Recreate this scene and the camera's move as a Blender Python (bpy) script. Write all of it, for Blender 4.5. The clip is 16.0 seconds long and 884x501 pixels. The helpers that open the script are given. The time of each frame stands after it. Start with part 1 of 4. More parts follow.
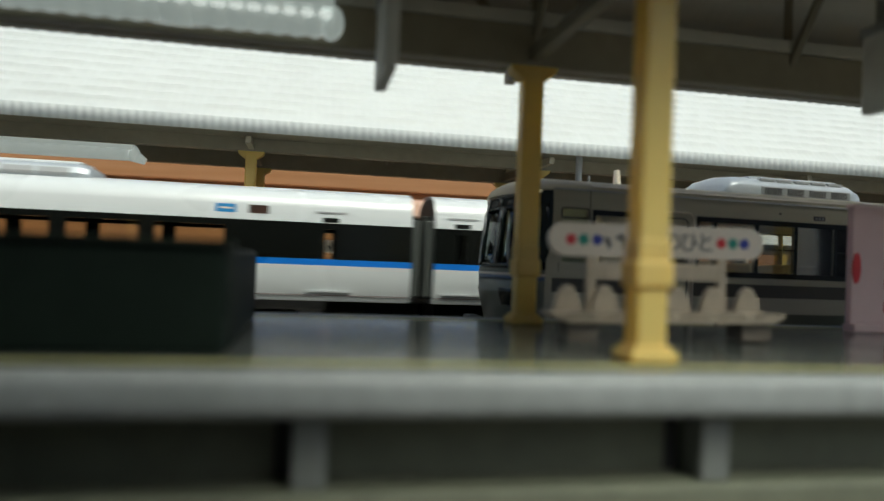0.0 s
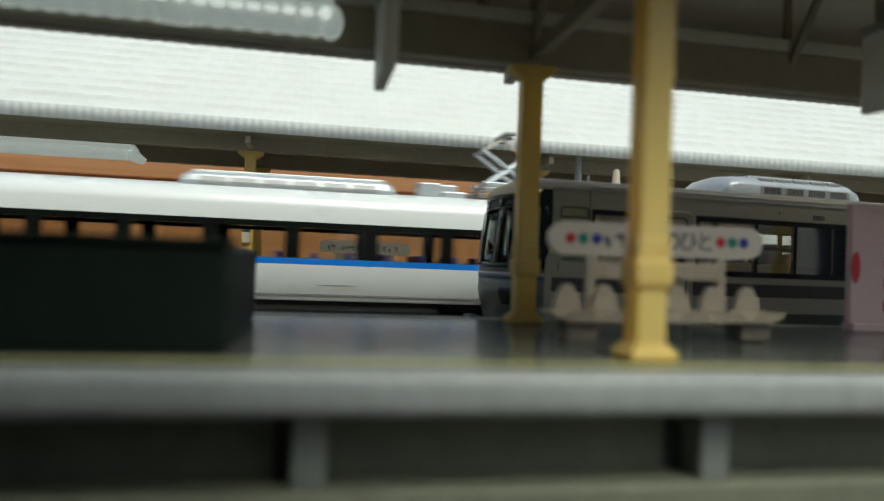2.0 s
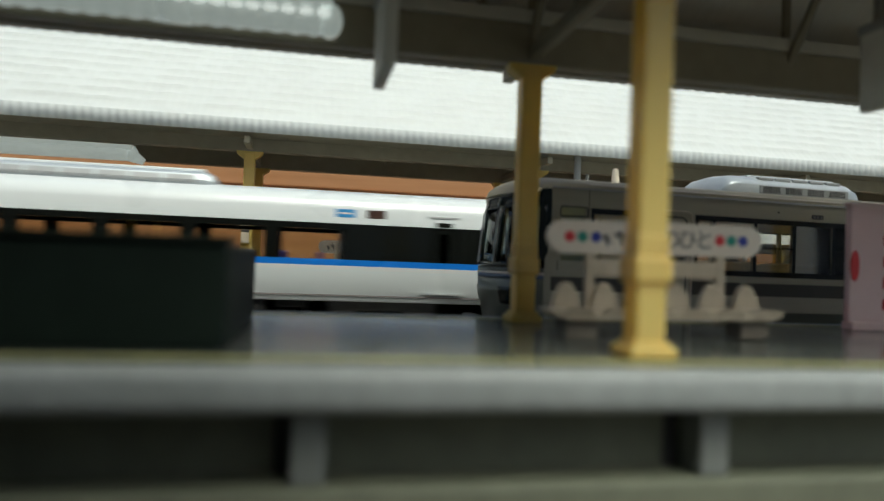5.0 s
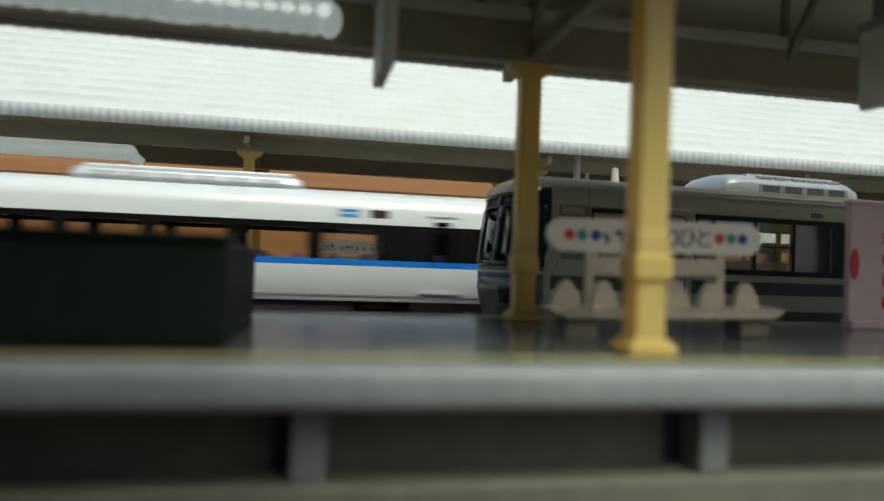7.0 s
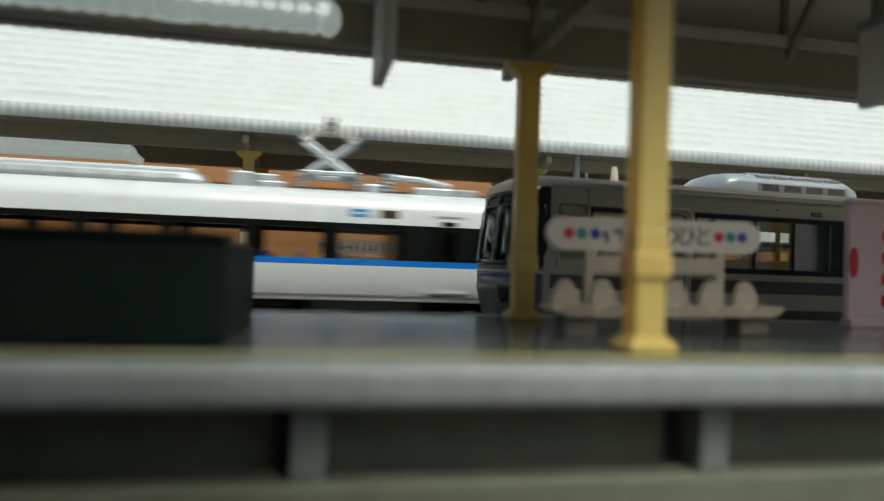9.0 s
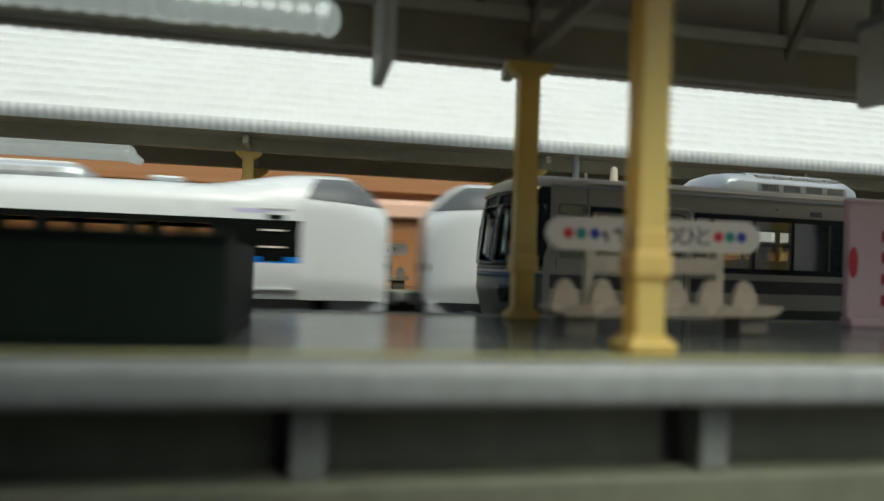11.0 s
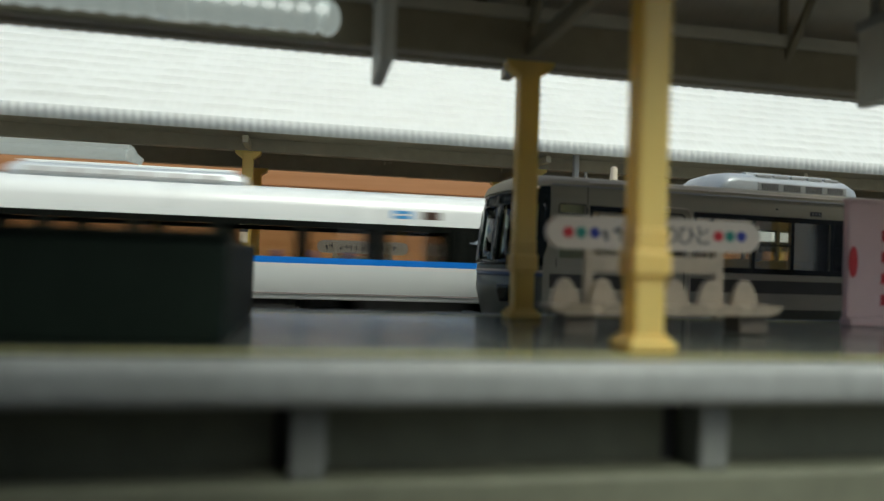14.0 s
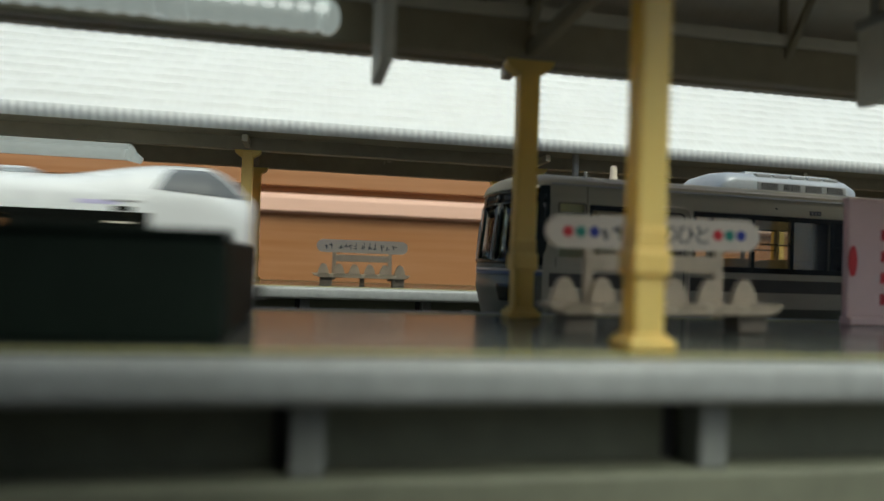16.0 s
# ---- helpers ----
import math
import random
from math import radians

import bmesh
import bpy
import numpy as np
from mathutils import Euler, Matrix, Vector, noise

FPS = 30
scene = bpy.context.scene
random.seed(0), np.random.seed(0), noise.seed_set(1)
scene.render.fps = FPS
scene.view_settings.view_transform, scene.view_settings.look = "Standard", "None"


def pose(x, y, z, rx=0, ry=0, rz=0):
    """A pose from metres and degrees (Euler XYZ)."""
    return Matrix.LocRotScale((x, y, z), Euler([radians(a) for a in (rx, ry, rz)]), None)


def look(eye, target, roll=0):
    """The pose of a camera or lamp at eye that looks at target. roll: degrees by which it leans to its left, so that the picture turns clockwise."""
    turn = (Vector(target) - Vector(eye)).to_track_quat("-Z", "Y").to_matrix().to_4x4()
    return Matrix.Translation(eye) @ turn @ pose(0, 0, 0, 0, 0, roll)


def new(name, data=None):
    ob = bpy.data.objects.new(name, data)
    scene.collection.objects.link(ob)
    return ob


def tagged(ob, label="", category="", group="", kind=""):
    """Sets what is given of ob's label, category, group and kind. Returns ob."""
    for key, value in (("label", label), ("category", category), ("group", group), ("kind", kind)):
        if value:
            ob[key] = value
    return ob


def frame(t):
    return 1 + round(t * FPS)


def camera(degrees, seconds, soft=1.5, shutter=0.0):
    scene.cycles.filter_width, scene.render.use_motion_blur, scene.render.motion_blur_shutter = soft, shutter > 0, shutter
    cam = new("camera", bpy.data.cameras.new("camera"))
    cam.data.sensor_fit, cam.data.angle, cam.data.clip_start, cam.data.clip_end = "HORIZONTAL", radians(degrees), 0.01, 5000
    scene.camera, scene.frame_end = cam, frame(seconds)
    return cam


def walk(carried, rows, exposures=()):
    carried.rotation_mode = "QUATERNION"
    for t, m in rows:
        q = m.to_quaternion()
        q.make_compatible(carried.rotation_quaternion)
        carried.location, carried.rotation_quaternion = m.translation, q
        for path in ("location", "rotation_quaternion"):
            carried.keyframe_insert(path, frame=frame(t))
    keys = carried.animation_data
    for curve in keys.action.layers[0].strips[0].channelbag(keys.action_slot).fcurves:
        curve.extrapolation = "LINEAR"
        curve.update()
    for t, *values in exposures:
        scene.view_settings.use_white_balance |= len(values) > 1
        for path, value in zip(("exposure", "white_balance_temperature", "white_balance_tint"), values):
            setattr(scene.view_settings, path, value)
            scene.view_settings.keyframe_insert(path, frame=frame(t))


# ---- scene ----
# ---- camera and its path ----
MM = 0.001
ZP = 11.5            # platform top above the table, mm
cam = camera(65.1, 16.0, 1.2, 0.8)
cam.data.dof.use_dof = True
cam.data.dof.focus_distance = 0.13
cam.data.dof.aperture_fstop = 24.0


def view(h, yaw, pitch, roll):
    """A camera pose at the height h over the platform top (mm), turned by yaw to the right of the track's normal."""
    a, b = radians(yaw), radians(pitch)
    eye = Vector((0, 0, (ZP + h) * MM))
    way = Vector((math.sin(a) * math.cos(b), math.cos(a) * math.cos(b), math.sin(b)))
    return look(eye, eye + way, roll)


PATH = [(0.0, 6.17, 11.05, 1.00, 2.23), (2.0, 6.06, 11.09, 1.03, 2.21), (4.0, 5.90, 11.14, 1.10, 2.18), (6.5, 5.66, 11.17, 1.17, 2.09),
        (9.0, 5.47, 11.22, 1.20, 1.98), (11.5, 5.42, 11.25, 1.24, 1.94), (14.0, 5.36, 11.26, 1.23, 1.95), (16.0, 5.33, 11.29, 1.18, 1.98)]
walk(cam, [(t, view(h, yaw, pitch, roll)) for t, h, yaw, pitch, roll in PATH], [(0.0, 0.48, 6450, -6), (16.0, 0.48, 6450, -6)])

# ---- light ----
world = bpy.data.worlds.new("room_light")
world.use_nodes = True
scene.world = world
sky = world.node_tree.nodes.new("ShaderNodeTexSky")
sky.sky_type, sky.sun_disc, sky.sun_elevation, sky.sun_rotation = "NISHITA", False, radians(58), radians(164)
sky.air_density, sky.dust_density, sky.ozone_density = 0.5, 4.0, 0.6
world.node_tree.links.new(sky.outputs[0], world.node_tree.nodes["Background"].inputs[0])
world.node_tree.nodes["Background"].inputs[1].default_value = 0.155
lamp = bpy.data.lights.new("daylight", "SUN")
lamp.energy, lamp.angle, lamp.color = 1.15, radians(30), (1.0, 0.97, 0.92)
sun = new("daylight", lamp)
sun.matrix_world = look((0.20, -0.50, 1.0), (0.05, 0.1, 0))


# ---- materials ----
def material(name, colour, rough=0.5, metal=0.0, vary=0.12, grain=400.0, bump=0.0, stretch=(1, 1, 1), coat=0.0, spec=0.5, second=None):
    """A plain moulded or painted surface: two scales of noise in colour and gloss, fine relief."""
    m = bpy.data.materials.new(name)
    m.use_nodes = True
    nt = m.node_tree
    bs = nt.nodes["Principled BSDF"]
    tc = nt.nodes.new("ShaderNodeTexCoord")
    mp = nt.nodes.new("ShaderNodeMapping")
    mp.inputs["Scale"].default_value = stretch
    nt.links.new(tc.outputs["Object"], mp.inputs[0])
    fine = nt.nodes.new("ShaderNodeTexNoise")
    fine.inputs["Scale"].default_value, fine.inputs["Detail"].default_value = grain, 5
    broad = nt.nodes.new("ShaderNodeTexNoise")
    broad.inputs["Scale"].default_value, broad.inputs["Detail"].default_value = grain / 9, 3
    for n in (fine, broad):
        nt.links.new(mp.outputs[0], n.inputs["Vector"])
    add = nt.nodes.new("ShaderNodeMath")
    add.operation = "ADD"
    nt.links.new(fine.outputs[0], add.inputs[0])
    nt.links.new(broad.outputs[0], add.inputs[1])
    half = nt.nodes.new("ShaderNodeMath")
    half.operation, half.inputs[1].default_value = "MULTIPLY", 0.5
    nt.links.new(add.outputs[0], half.inputs[0])
    ramp = nt.nodes.new("ShaderNodeValToRGB")
    ramp.color_ramp.elements[0].position, ramp.color_ramp.elements[1].position = 0.3, 0.7
    other = second or [c * (1 - 2 * vary) for c in colour]
    ramp.color_ramp.elements[0].color = (*other, 1)
    ramp.color_ramp.elements[1].color = (*colour, 1)
    nt.links.new(half.outputs[0], ramp.inputs[0])
    nt.links.new(ramp.outputs[0], bs.inputs["Base Color"])
    rr = nt.nodes.new("ShaderNodeMapRange")
    rr.inputs[3].default_value, rr.inputs[4].default_value = max(0.02, rough - 0.08), min(1, rough + 0.08)
    nt.links.new(broad.outputs[0], rr.inputs[0])
    nt.links.new(rr.outputs[0], bs.inputs["Roughness"])
    bs.inputs["Metallic"].default_value = metal
    bs.inputs["Coat Weight"].default_value = coat
    bs.inputs["Specular IOR Level"].default_value = spec
    if bump:
        bp = nt.nodes.new("ShaderNodeBump")
        bp.inputs["Strength"].default_value, bp.inputs["Distance"].default_value = bump, 0.0001
        nt.links.new(fine.outputs[0], bp.inputs["Height"])
        nt.links.new(bp.outputs[0], bs.inputs["Normal"])
    return m


def glass(name, colour, rough=0.03):
    m = bpy.data.materials.new(name)
    m.use_nodes = True
    nt = m.node_tree
    nt.nodes.remove(nt.nodes["Principled BSDF"])
    clear = nt.nodes.new("ShaderNodeBsdfTransparent")
    clear.inputs[0].default_value = (*colour, 1)
    shine = nt.nodes.new("ShaderNodeBsdfGlossy")
    shine.inputs["Roughness"].default_value = rough
    fr = nt.nodes.new("ShaderNodeFresnel")
    fr.inputs[0].default_value = 1.45
    mix = nt.nodes.new("ShaderNodeMixShader")
    nt.links.new(fr.outputs[0], mix.inputs[0])
    nt.links.new(clear.outputs[0], mix.inputs[1])
    nt.links.new(shine.outputs[0], mix.inputs[2])
    nt.links.new(mix.outputs[0], nt.nodes["Material Output"].inputs[0])
    return m


WHITE = material("car_white_paint", (0.62, 0.65, 0.655), 0.28, vary=0.02, grain=300, coat=0.3)
BLUE = material("stripe_blue_paint", (0.015, 0.17, 0.62), 0.3, vary=0.04, grain=400)
BLACK = material("gloss_black_band", (0.007, 0.008, 0.007), 0.16, vary=0.1, grain=400, spec=0.28)
BOGIE = material("bogie_dark_grey", (0.19, 0.19, 0.18), 0.55, vary=0.25, grain=900, bump=0.4)
UNDER = material("underframe_black", (0.03, 0.03, 0.03), 0.6, vary=0.25, grain=900, bump=0.4)
GREY = material("grey_plastic", (0.33, 0.34, 0.34), 0.45, vary=0.08, grain=700, bump=0.1)
SILVER_PAINT = material("silver_paint", (0.47, 0.51, 0.54), 0.36, metal=0.3, vary=0.08, grain=800)
STEEL = material("stainless_body", (0.49, 0.465, 0.37), 0.42, metal=0.06, vary=0.07, grain=500, stretch=(0.2, 1, 3), spec=0.3)
ROOFGREY = material("car_roof_grey", (0.28, 0.26, 0.205), 0.45, vary=0.1, grain=700, spec=0.4)
BROWN = material("brown_stripe", (0.065, 0.06, 0.048), 0.4, vary=0.12, grain=500)
MASK = material("cab_black_mask", (0.008, 0.014, 0.010), 0.16, vary=0.1, grain=400, spec=0.25)
APRON = material("front_apron_slate", (0.125, 0.135, 0.105), 0.35, vary=0.1, grain=500)
CABGLASS = material("cab_glass_grey_green", (0.025, 0.034, 0.031), 0.3, vary=0.3, grain=150, spec=0.12)
YELLOW = material("column_yellow_plastic", (0.88, 0.74, 0.28), 0.36, vary=0.07, grain=500, bump=0.15)
DECK = material("platform_dark_asphalt", (0.105, 0.118, 0.11), 0.17, vary=0.22, grain=1500, bump=0.06, spec=0.6)
KERB = material("platform_edge_stone", (0.30, 0.32, 0.32), 0.5, vary=0.16, grain=900, bump=0.3)
LINE = material("platform_yellow_line", (0.37, 0.36, 0.14), 0.5, vary=0.2, grain=1400, bump=0.2)
POST = material("support_post_grey", (0.21, 0.225, 0.215), 0.6, vary=0.18, grain=500, bump=0.4)
CONC = material("platform_side_grey", (0.145, 0.155, 0.11), 0.6, vary=0.18, grain=500, bump=0.4)
BENCH = material("bench_beige_plastic", (0.58, 0.50, 0.375), 0.45, vary=0.16, grain=700, bump=0.15)
LEG = material("bench_foot_brown", (0.17, 0.145, 0.11), 0.6, vary=0.2, grain=700, bump=0.2)
SIGNW = material("sign_white", (0.72, 0.65, 0.55), 0.45, vary=0.05, grain=500)
LBLUE = material("pale_blue_paint", (0.11, 0.16, 0.26), 0.35, vary=0.08)
BIRD = material("emblem_silver_blue", (0.58, 0.66, 0.78), 0.3, vary=0.1, grain=900)
GANG = material("gangway_dark_grey", (0.05, 0.058, 0.052), 0.6, vary=0.15, grain=600)
DISP = material("display_brown", (0.05, 0.022, 0.014), 0.3, vary=0.2, grain=900)
DISPB = material("display_blue", (0.035, 0.26, 0.58), 0.3, vary=0.15, grain=900)
BRIGHT = material("lamp_glint_bead", (0.85, 0.87, 0.87), 0.08, vary=0.03, coat=0.5)
CABSIDE = material("cab_side_glass_grey", (0.12, 0.13, 0.138), 0.3, vary=0.2, grain=120, spec=0.12)
RED = material("sign_red", (0.60, 0.03, 0.04), 0.4, vary=0.06)
GREEN = material("sign_green", (0.03, 0.26, 0.20), 0.4, vary=0.06)
NAVY = material("sign_navy", (0.03, 0.05, 0.34), 0.4, vary=0.06)
LILAC = material("faint_lilac_print", (0.50, 0.48, 0.68), 0.35, vary=0.1, grain=900)
INK = material("sign_ink", (0.05, 0.05, 0.06), 0.5, vary=0.1)
PINK = material("pale_pink_plastic", (0.93, 0.77, 0.74), 0.4, vary=0.06, grain=300, bump=0.1)
ROOFW = material("white_corrugated_roof", (0.64, 0.67, 0.66), 0.5, vary=0.05, grain=420, bump=0.35)
ROOFIN = material("roof_frame_brown_grey", (0.30, 0.27, 0.195), 0.55, vary=0.12, grain=500, bump=0.2)
BEAM = material("roof_beam_grey", (0.55, 0.54, 0.48), 0.5, vary=0.1, grain=500, bump=0.2)
BOARD = material("hanging_board_grey", (0.74, 0.74, 0.69), 0.5, vary=0.12, grain=400)
BOXBLACK = material("stair_wall_black", (0.012, 0.019, 0.015), 0.6, vary=0.2, grain=400, bump=0.15, spec=0.1)
WOOD = material("orange_wood", (0.40, 0.21, 0.10), 0.42, vary=0.2, grain=60, stretch=(0.35, 4, 9), bump=0.3, second=(0.27, 0.115, 0.037))
WOODP = material("pale_pink_wood_edge", (0.60, 0.38, 0.28), 0.6, vary=0.08, grain=60, stretch=(0.35, 4, 9), bump=0.2)
TABLE = material("layout_board_brown", (0.14, 0.13, 0.11), 0.7, vary=0.2, grain=200, bump=0.3)
BALLAST = material("grey_ballast_plastic", (0.16, 0.15, 0.14), 0.8, vary=0.35, grain=1600, bump=1.0)
RAIL = material("nickel_rail", (0.45, 0.42, 0.38), 0.3, metal=0.9, vary=0.15, grain=900)
SEATB = material("seat_purple_plastic", (0.10, 0.07, 0.30), 0.5, vary=0.1, grain=600)
SEATG = material("seat_grey_plastic", (0.25, 0.22, 0.22), 0.5, vary=0.1, grain=600)
CREAM = material("cabin_cream_plastic", (0.84, 0.77, 0.58), 0.5, vary=0.06, grain=500)
LAMPP = material("glowing_clear_plastic", (0.84, 0.86, 0.85), 0.12, vary=0.04, grain=500, coat=0.5)
# Faint glow added to lift the clear covers' brightness under the roofs.
LAMPP.node_tree.nodes["Principled BSDF"].inputs["Emission Color"].default_value = (0.95, 1.0, 1.0, 1)
LAMPP.node_tree.nodes["Principled BSDF"].inputs["Emission Strength"].default_value = 0.17
# Beads glow in place of glints on the clear plastic.
BRIGHT.node_tree.nodes["Principled BSDF"].inputs["Emission Color"].default_value = (1, 1, 1, 1)
BRIGHT.node_tree.nodes["Principled BSDF"].inputs["Emission Strength"].default_value = 0.45


def thin_plastic(m, colour, share):
    """Lets a share of the light through a thin moulded part, tinted."""
    nt = m.node_tree
    thin = nt.nodes.new("ShaderNodeBsdfTranslucent")
    thin.inputs[0].default_value = (*colour, 1)
    both = nt.nodes.new("ShaderNodeMixShader")
    both.inputs[0].default_value = share
    nt.links.new(nt.nodes["Principled BSDF"].outputs[0], both.inputs[1])
    nt.links.new(thin.outputs[0], both.inputs[2])
    nt.links.new(both.outputs[0], nt.nodes["Material Output"].inputs[0])


thin_plastic(ROOFW, (0.62, 0.50, 0.34), 0.15)
thin_plastic(YELLOW, (0.92, 0.66, 0.05), 0.45)
thin_plastic(ROOFGREY, (0.95, 0.85, 0.6), 0.32)
thin_plastic(CREAM, (0.9, 0.8, 0.55), 0.4)
thin_plastic(PINK, (0.95, 0.62, 0.60), 0.35)
PANE = glass("tinted_car_glass", (0.95, 0.95, 0.93))
PANEG = glass("green_cab_glass", (0.72, 0.78, 0.74))
WALLP = material("added_wall_paint", (0.68, 0.65, 0.58), 0.8, vary=0.05, grain=5)


# ---- mesh helpers (all in mm) ----
def mesh_object(name, bm, mat, smooth=False):
    me = bpy.data.meshes.new(name)
    bmesh.ops.recalc_face_normals(bm, faces=bm.faces)
    bm.transform(Matrix.Scale(MM, 4))
    if smooth:
        for f in bm.faces:
            f.smooth = True
    bm.to_mesh(me)
    bm.free()
    me.materials.append(mat)
    return me


def part(name, bm, mat, parent, label="", smooth=False):
    ob = new(name, mesh_object(name, bm, mat, smooth))
    ob.parent = parent
    if label:
        tagged(ob, label)
    return ob


def soft(ob):
    """Rounded shading over shallow bends, crisp at corners."""
    for f in ob.data.polygons:
        f.use_smooth = True
    ob.data.set_sharp_from_angle(angle=radians(32))
    return ob


def shared(name, me, parent, x=0, y=0, z=0, rz=0):
    ob = new(name, me)
    ob.parent = parent
    ob.matrix_basis = pose(x * MM, y * MM, z * MM, 0, 0, rz)
    return ob


def thing(name, label, category, x=0, y=0, z=0, rz=0, group="", kind=""):
    ob = new(name)
    ob.empty_display_size = 0.005
    ob.matrix_world = pose(x * MM, y * MM, z * MM, 0, 0, rz)
    return tagged(ob, label, category, group, kind)


def box(x0, x1, y0, y1, z0, z1, bevel=0.0, bm=None, seg=2):
    own = bmesh.new()
    vs = [own.verts.new((x, y, z)) for x in (x0, x1) for y in (y0, y1) for z in (z0, z1)]
    for f in ((0, 1, 3, 2), (4, 6, 7, 5), (0, 4, 5, 1), (2, 3, 7, 6), (0, 2, 6, 4), (1, 5, 7, 3)):
        own.faces.new([vs[i] for i in f])
    if bevel:
        bmesh.ops.bevel(own, geom=own.edges[:], offset=bevel, segments=seg, affect="EDGES", profile=0.5)
    return merge(bm, own)


def merge(bm, own):
    if bm is None:
        return own
    me = bpy.data.meshes.new("tmp")
    own.to_mesh(me)
    own.free()
    bm.from_mesh(me)
    bpy.data.meshes.remove(me)
    return bm


def tube(a, b, r0, r1=None, n=12, bm=None):
    """A capped rod from a to b."""
    own = bmesh.new()
    a, b = Vector(a), Vector(b)
    m = Matrix.Translation((a + b) / 2) @ (b - a).to_track_quat("Z", "Y").to_matrix().to_4x4()
    bmesh.ops.create_cone(own, cap_ends=True, segments=n, radius1=r0, radius2=r0 if r1 is None else r1, depth=(b - a).length, matrix=m)
    return merge(bm, own)


def extrude(profile, x0, x1, axis="x", closed=True, bevel=0.0, bm=None):
    """A closed outline of (u, w) run along an axis: x (u = y, w = z) or y (u = x, w = z)."""
    own = bmesh.new()
    put = (lambda s, u, w: (s, u, w)) if axis == "x" else ((lambda s, u, w: (u, s, w)) if axis == "y" else (lambda s, u, w: (u, w, s)))
    a = [own.verts.new(put(x0, u, w)) for u, w in profile]
    b = [own.verts.new(put(x1, u, w)) for u, w in profile]
    n = len(profile)
    for i in range(n if closed else n - 1):
        own.faces.new((a[i], a[(i + 1) % n], b[(i + 1) % n], b[i]))
    if closed:
        own.faces.new(a)
        own.faces.new(b)
    if bevel:
        bmesh.ops.bevel(own, geom=own.edges[:], offset=bevel, segments=1, affect="EDGES")
    return merge(bm, own)


def shell(outer, t):
    """A closed outline from an open one: its inner side lies t within."""
    n = len(outer)
    inner = []
    for i, (u, w) in enumerate(outer):
        p, q = outer[max(0, i - 1)], outer[min(n - 1, i + 1)]
        d = Vector((q[0] - p[0], q[1] - p[1])).normalized()
        inner.append((u - d.y * t, w + d.x * t))
    return list(outer) + inner[::-1]


# ---- the large structure ----
P, F, W = 57.8, 161.5, 20.5      # centre lines of the two platforms and half their width
X0, X1 = -190.0, 330.0           # ends of platforms and roofs
EAVE, ZE, ZR = 24.8, 29.75, 54.0


def ground():
    g = new("ground", mesh_object("ground", box(-1470, 1470, -470, 260, -18, 0), TABLE))
    tagged(g, "brown board under the model railway", "ground", kind="structure")
    w = thing("wall_north", "orange wooden panelling with a pale rounded ledge behind the station", "wall", 0, 235, 0, kind="structure")
    part("lower_panel", box(-420, 620, 0.6, 12, 0, ZP + 20.5, 0.2), WOOD, w)
    led = [(0.6, ZP + 20.5), (-1.3, ZP + 20.9), (-1.8, ZP + 21.5), (-1.2, ZP + 25.6), (-0.6, ZP + 26.8), (0.6, ZP + 27.3), (12, ZP + 27.4), (12, ZP + 20.5)]
    part("ledge", extrude(led, -420, 620), WOODP, w, "pale pinkish rounded wooden ledge")
    part("gap_strip", box(-420, 620, 5.5, 12, ZP + 27.4, ZP + 29.9), WOOD, w)
    part("upper_panel", box(-420, 620, 1.8, 12, ZP + 29.9, ZP + 110, 0.4), WOOD, w)

    # Unseen plain walls added on three sides to cut and bounce low light.
    s = new("added_wall_south", mesh_object("added_wall_south", box(-1450, 1450, -460, -450, 0, 200), WALLP))
    tagged(s, "unseen plain wall added behind the camera to limit the light", "wall", kind="structure")
    # Unseen dark slab added behind the camera to darken the near left.
    n = new("shade_screen", mesh_object("shade_screen", box(-420, 11, -14, -5, 0, 98, 0.5), BOXBLACK))
    tagged(n, "unseen dark screen added close behind the camera for shade", "wall", kind="structure")
    for nm, x in (("added_wall_west", -1450), ("added_wall_east", 1440)):
        e = new(nm, mesh_object(nm, box(x, x + 10, -450, 235, 0, 320), WALLP))
        tagged(e, "unseen plain side wall added to limit the light", "wall", kind="structure")


def platform(name, label, y):
    p = thing(name, label, "platform", 0, y, 0, kind="structure")
    part("deck", box(X0, X1, -W + 2.2, W - 2.2, ZP - 2.4, ZP - 0.02, 0.0), DECK, p, "dark glossy asphalt deck")
    for k in (-1, 1):
        a, b = sorted((k * W, k * (W - 2.2)))
        part("edge_stone", box(X0, X1, a, b, ZP - 2.5, ZP, 0.7, None, 4), KERB, p, "light grey platform edge stone", True)
        a, b = sorted((k * (W - 3.6), k * (W - 4.6)))
        part("safety_line", box(X0, X1, a, b, ZP - 0.4, ZP + 0.05, 0.04), LINE, p, "worn yellow safety line")
        a, b = sorted((k * (W - 5.0), k * (W - 6.2)))
        part("side_wall", box(X0, X1, a, b, 0.0, ZP - 2.5), CONC, p)
        a, b = sorted((k * (W - 1.6), k * (W - 5.0)))
        part("footing", box(X0, X1, a, b, 0.0, 4.6, 0.3), CONC, p)
    me = mesh_object("support_post", box(-1.0, 1.0, -1.3, 1.3, 4.6, ZP - 2.5, 0.25), POST)
    # Flat black strip stands in for the shade in a slot beside each post.
    gap = mesh_object("slot_shade_strip", box(-2.0, -1.0, -0.06, 0.06, 4.62, ZP - 2.55), UNDER)
    for k in (-1, 1):
        for i in range(-7, 13):
            shared("slot_shade_strip", gap, p, 0.6 + 25.1 * i, k * (W - 5.0), 0)
            shared("support_post", me, p, 0.6 + 25.1 * i, k * (W - 3.4), 0)


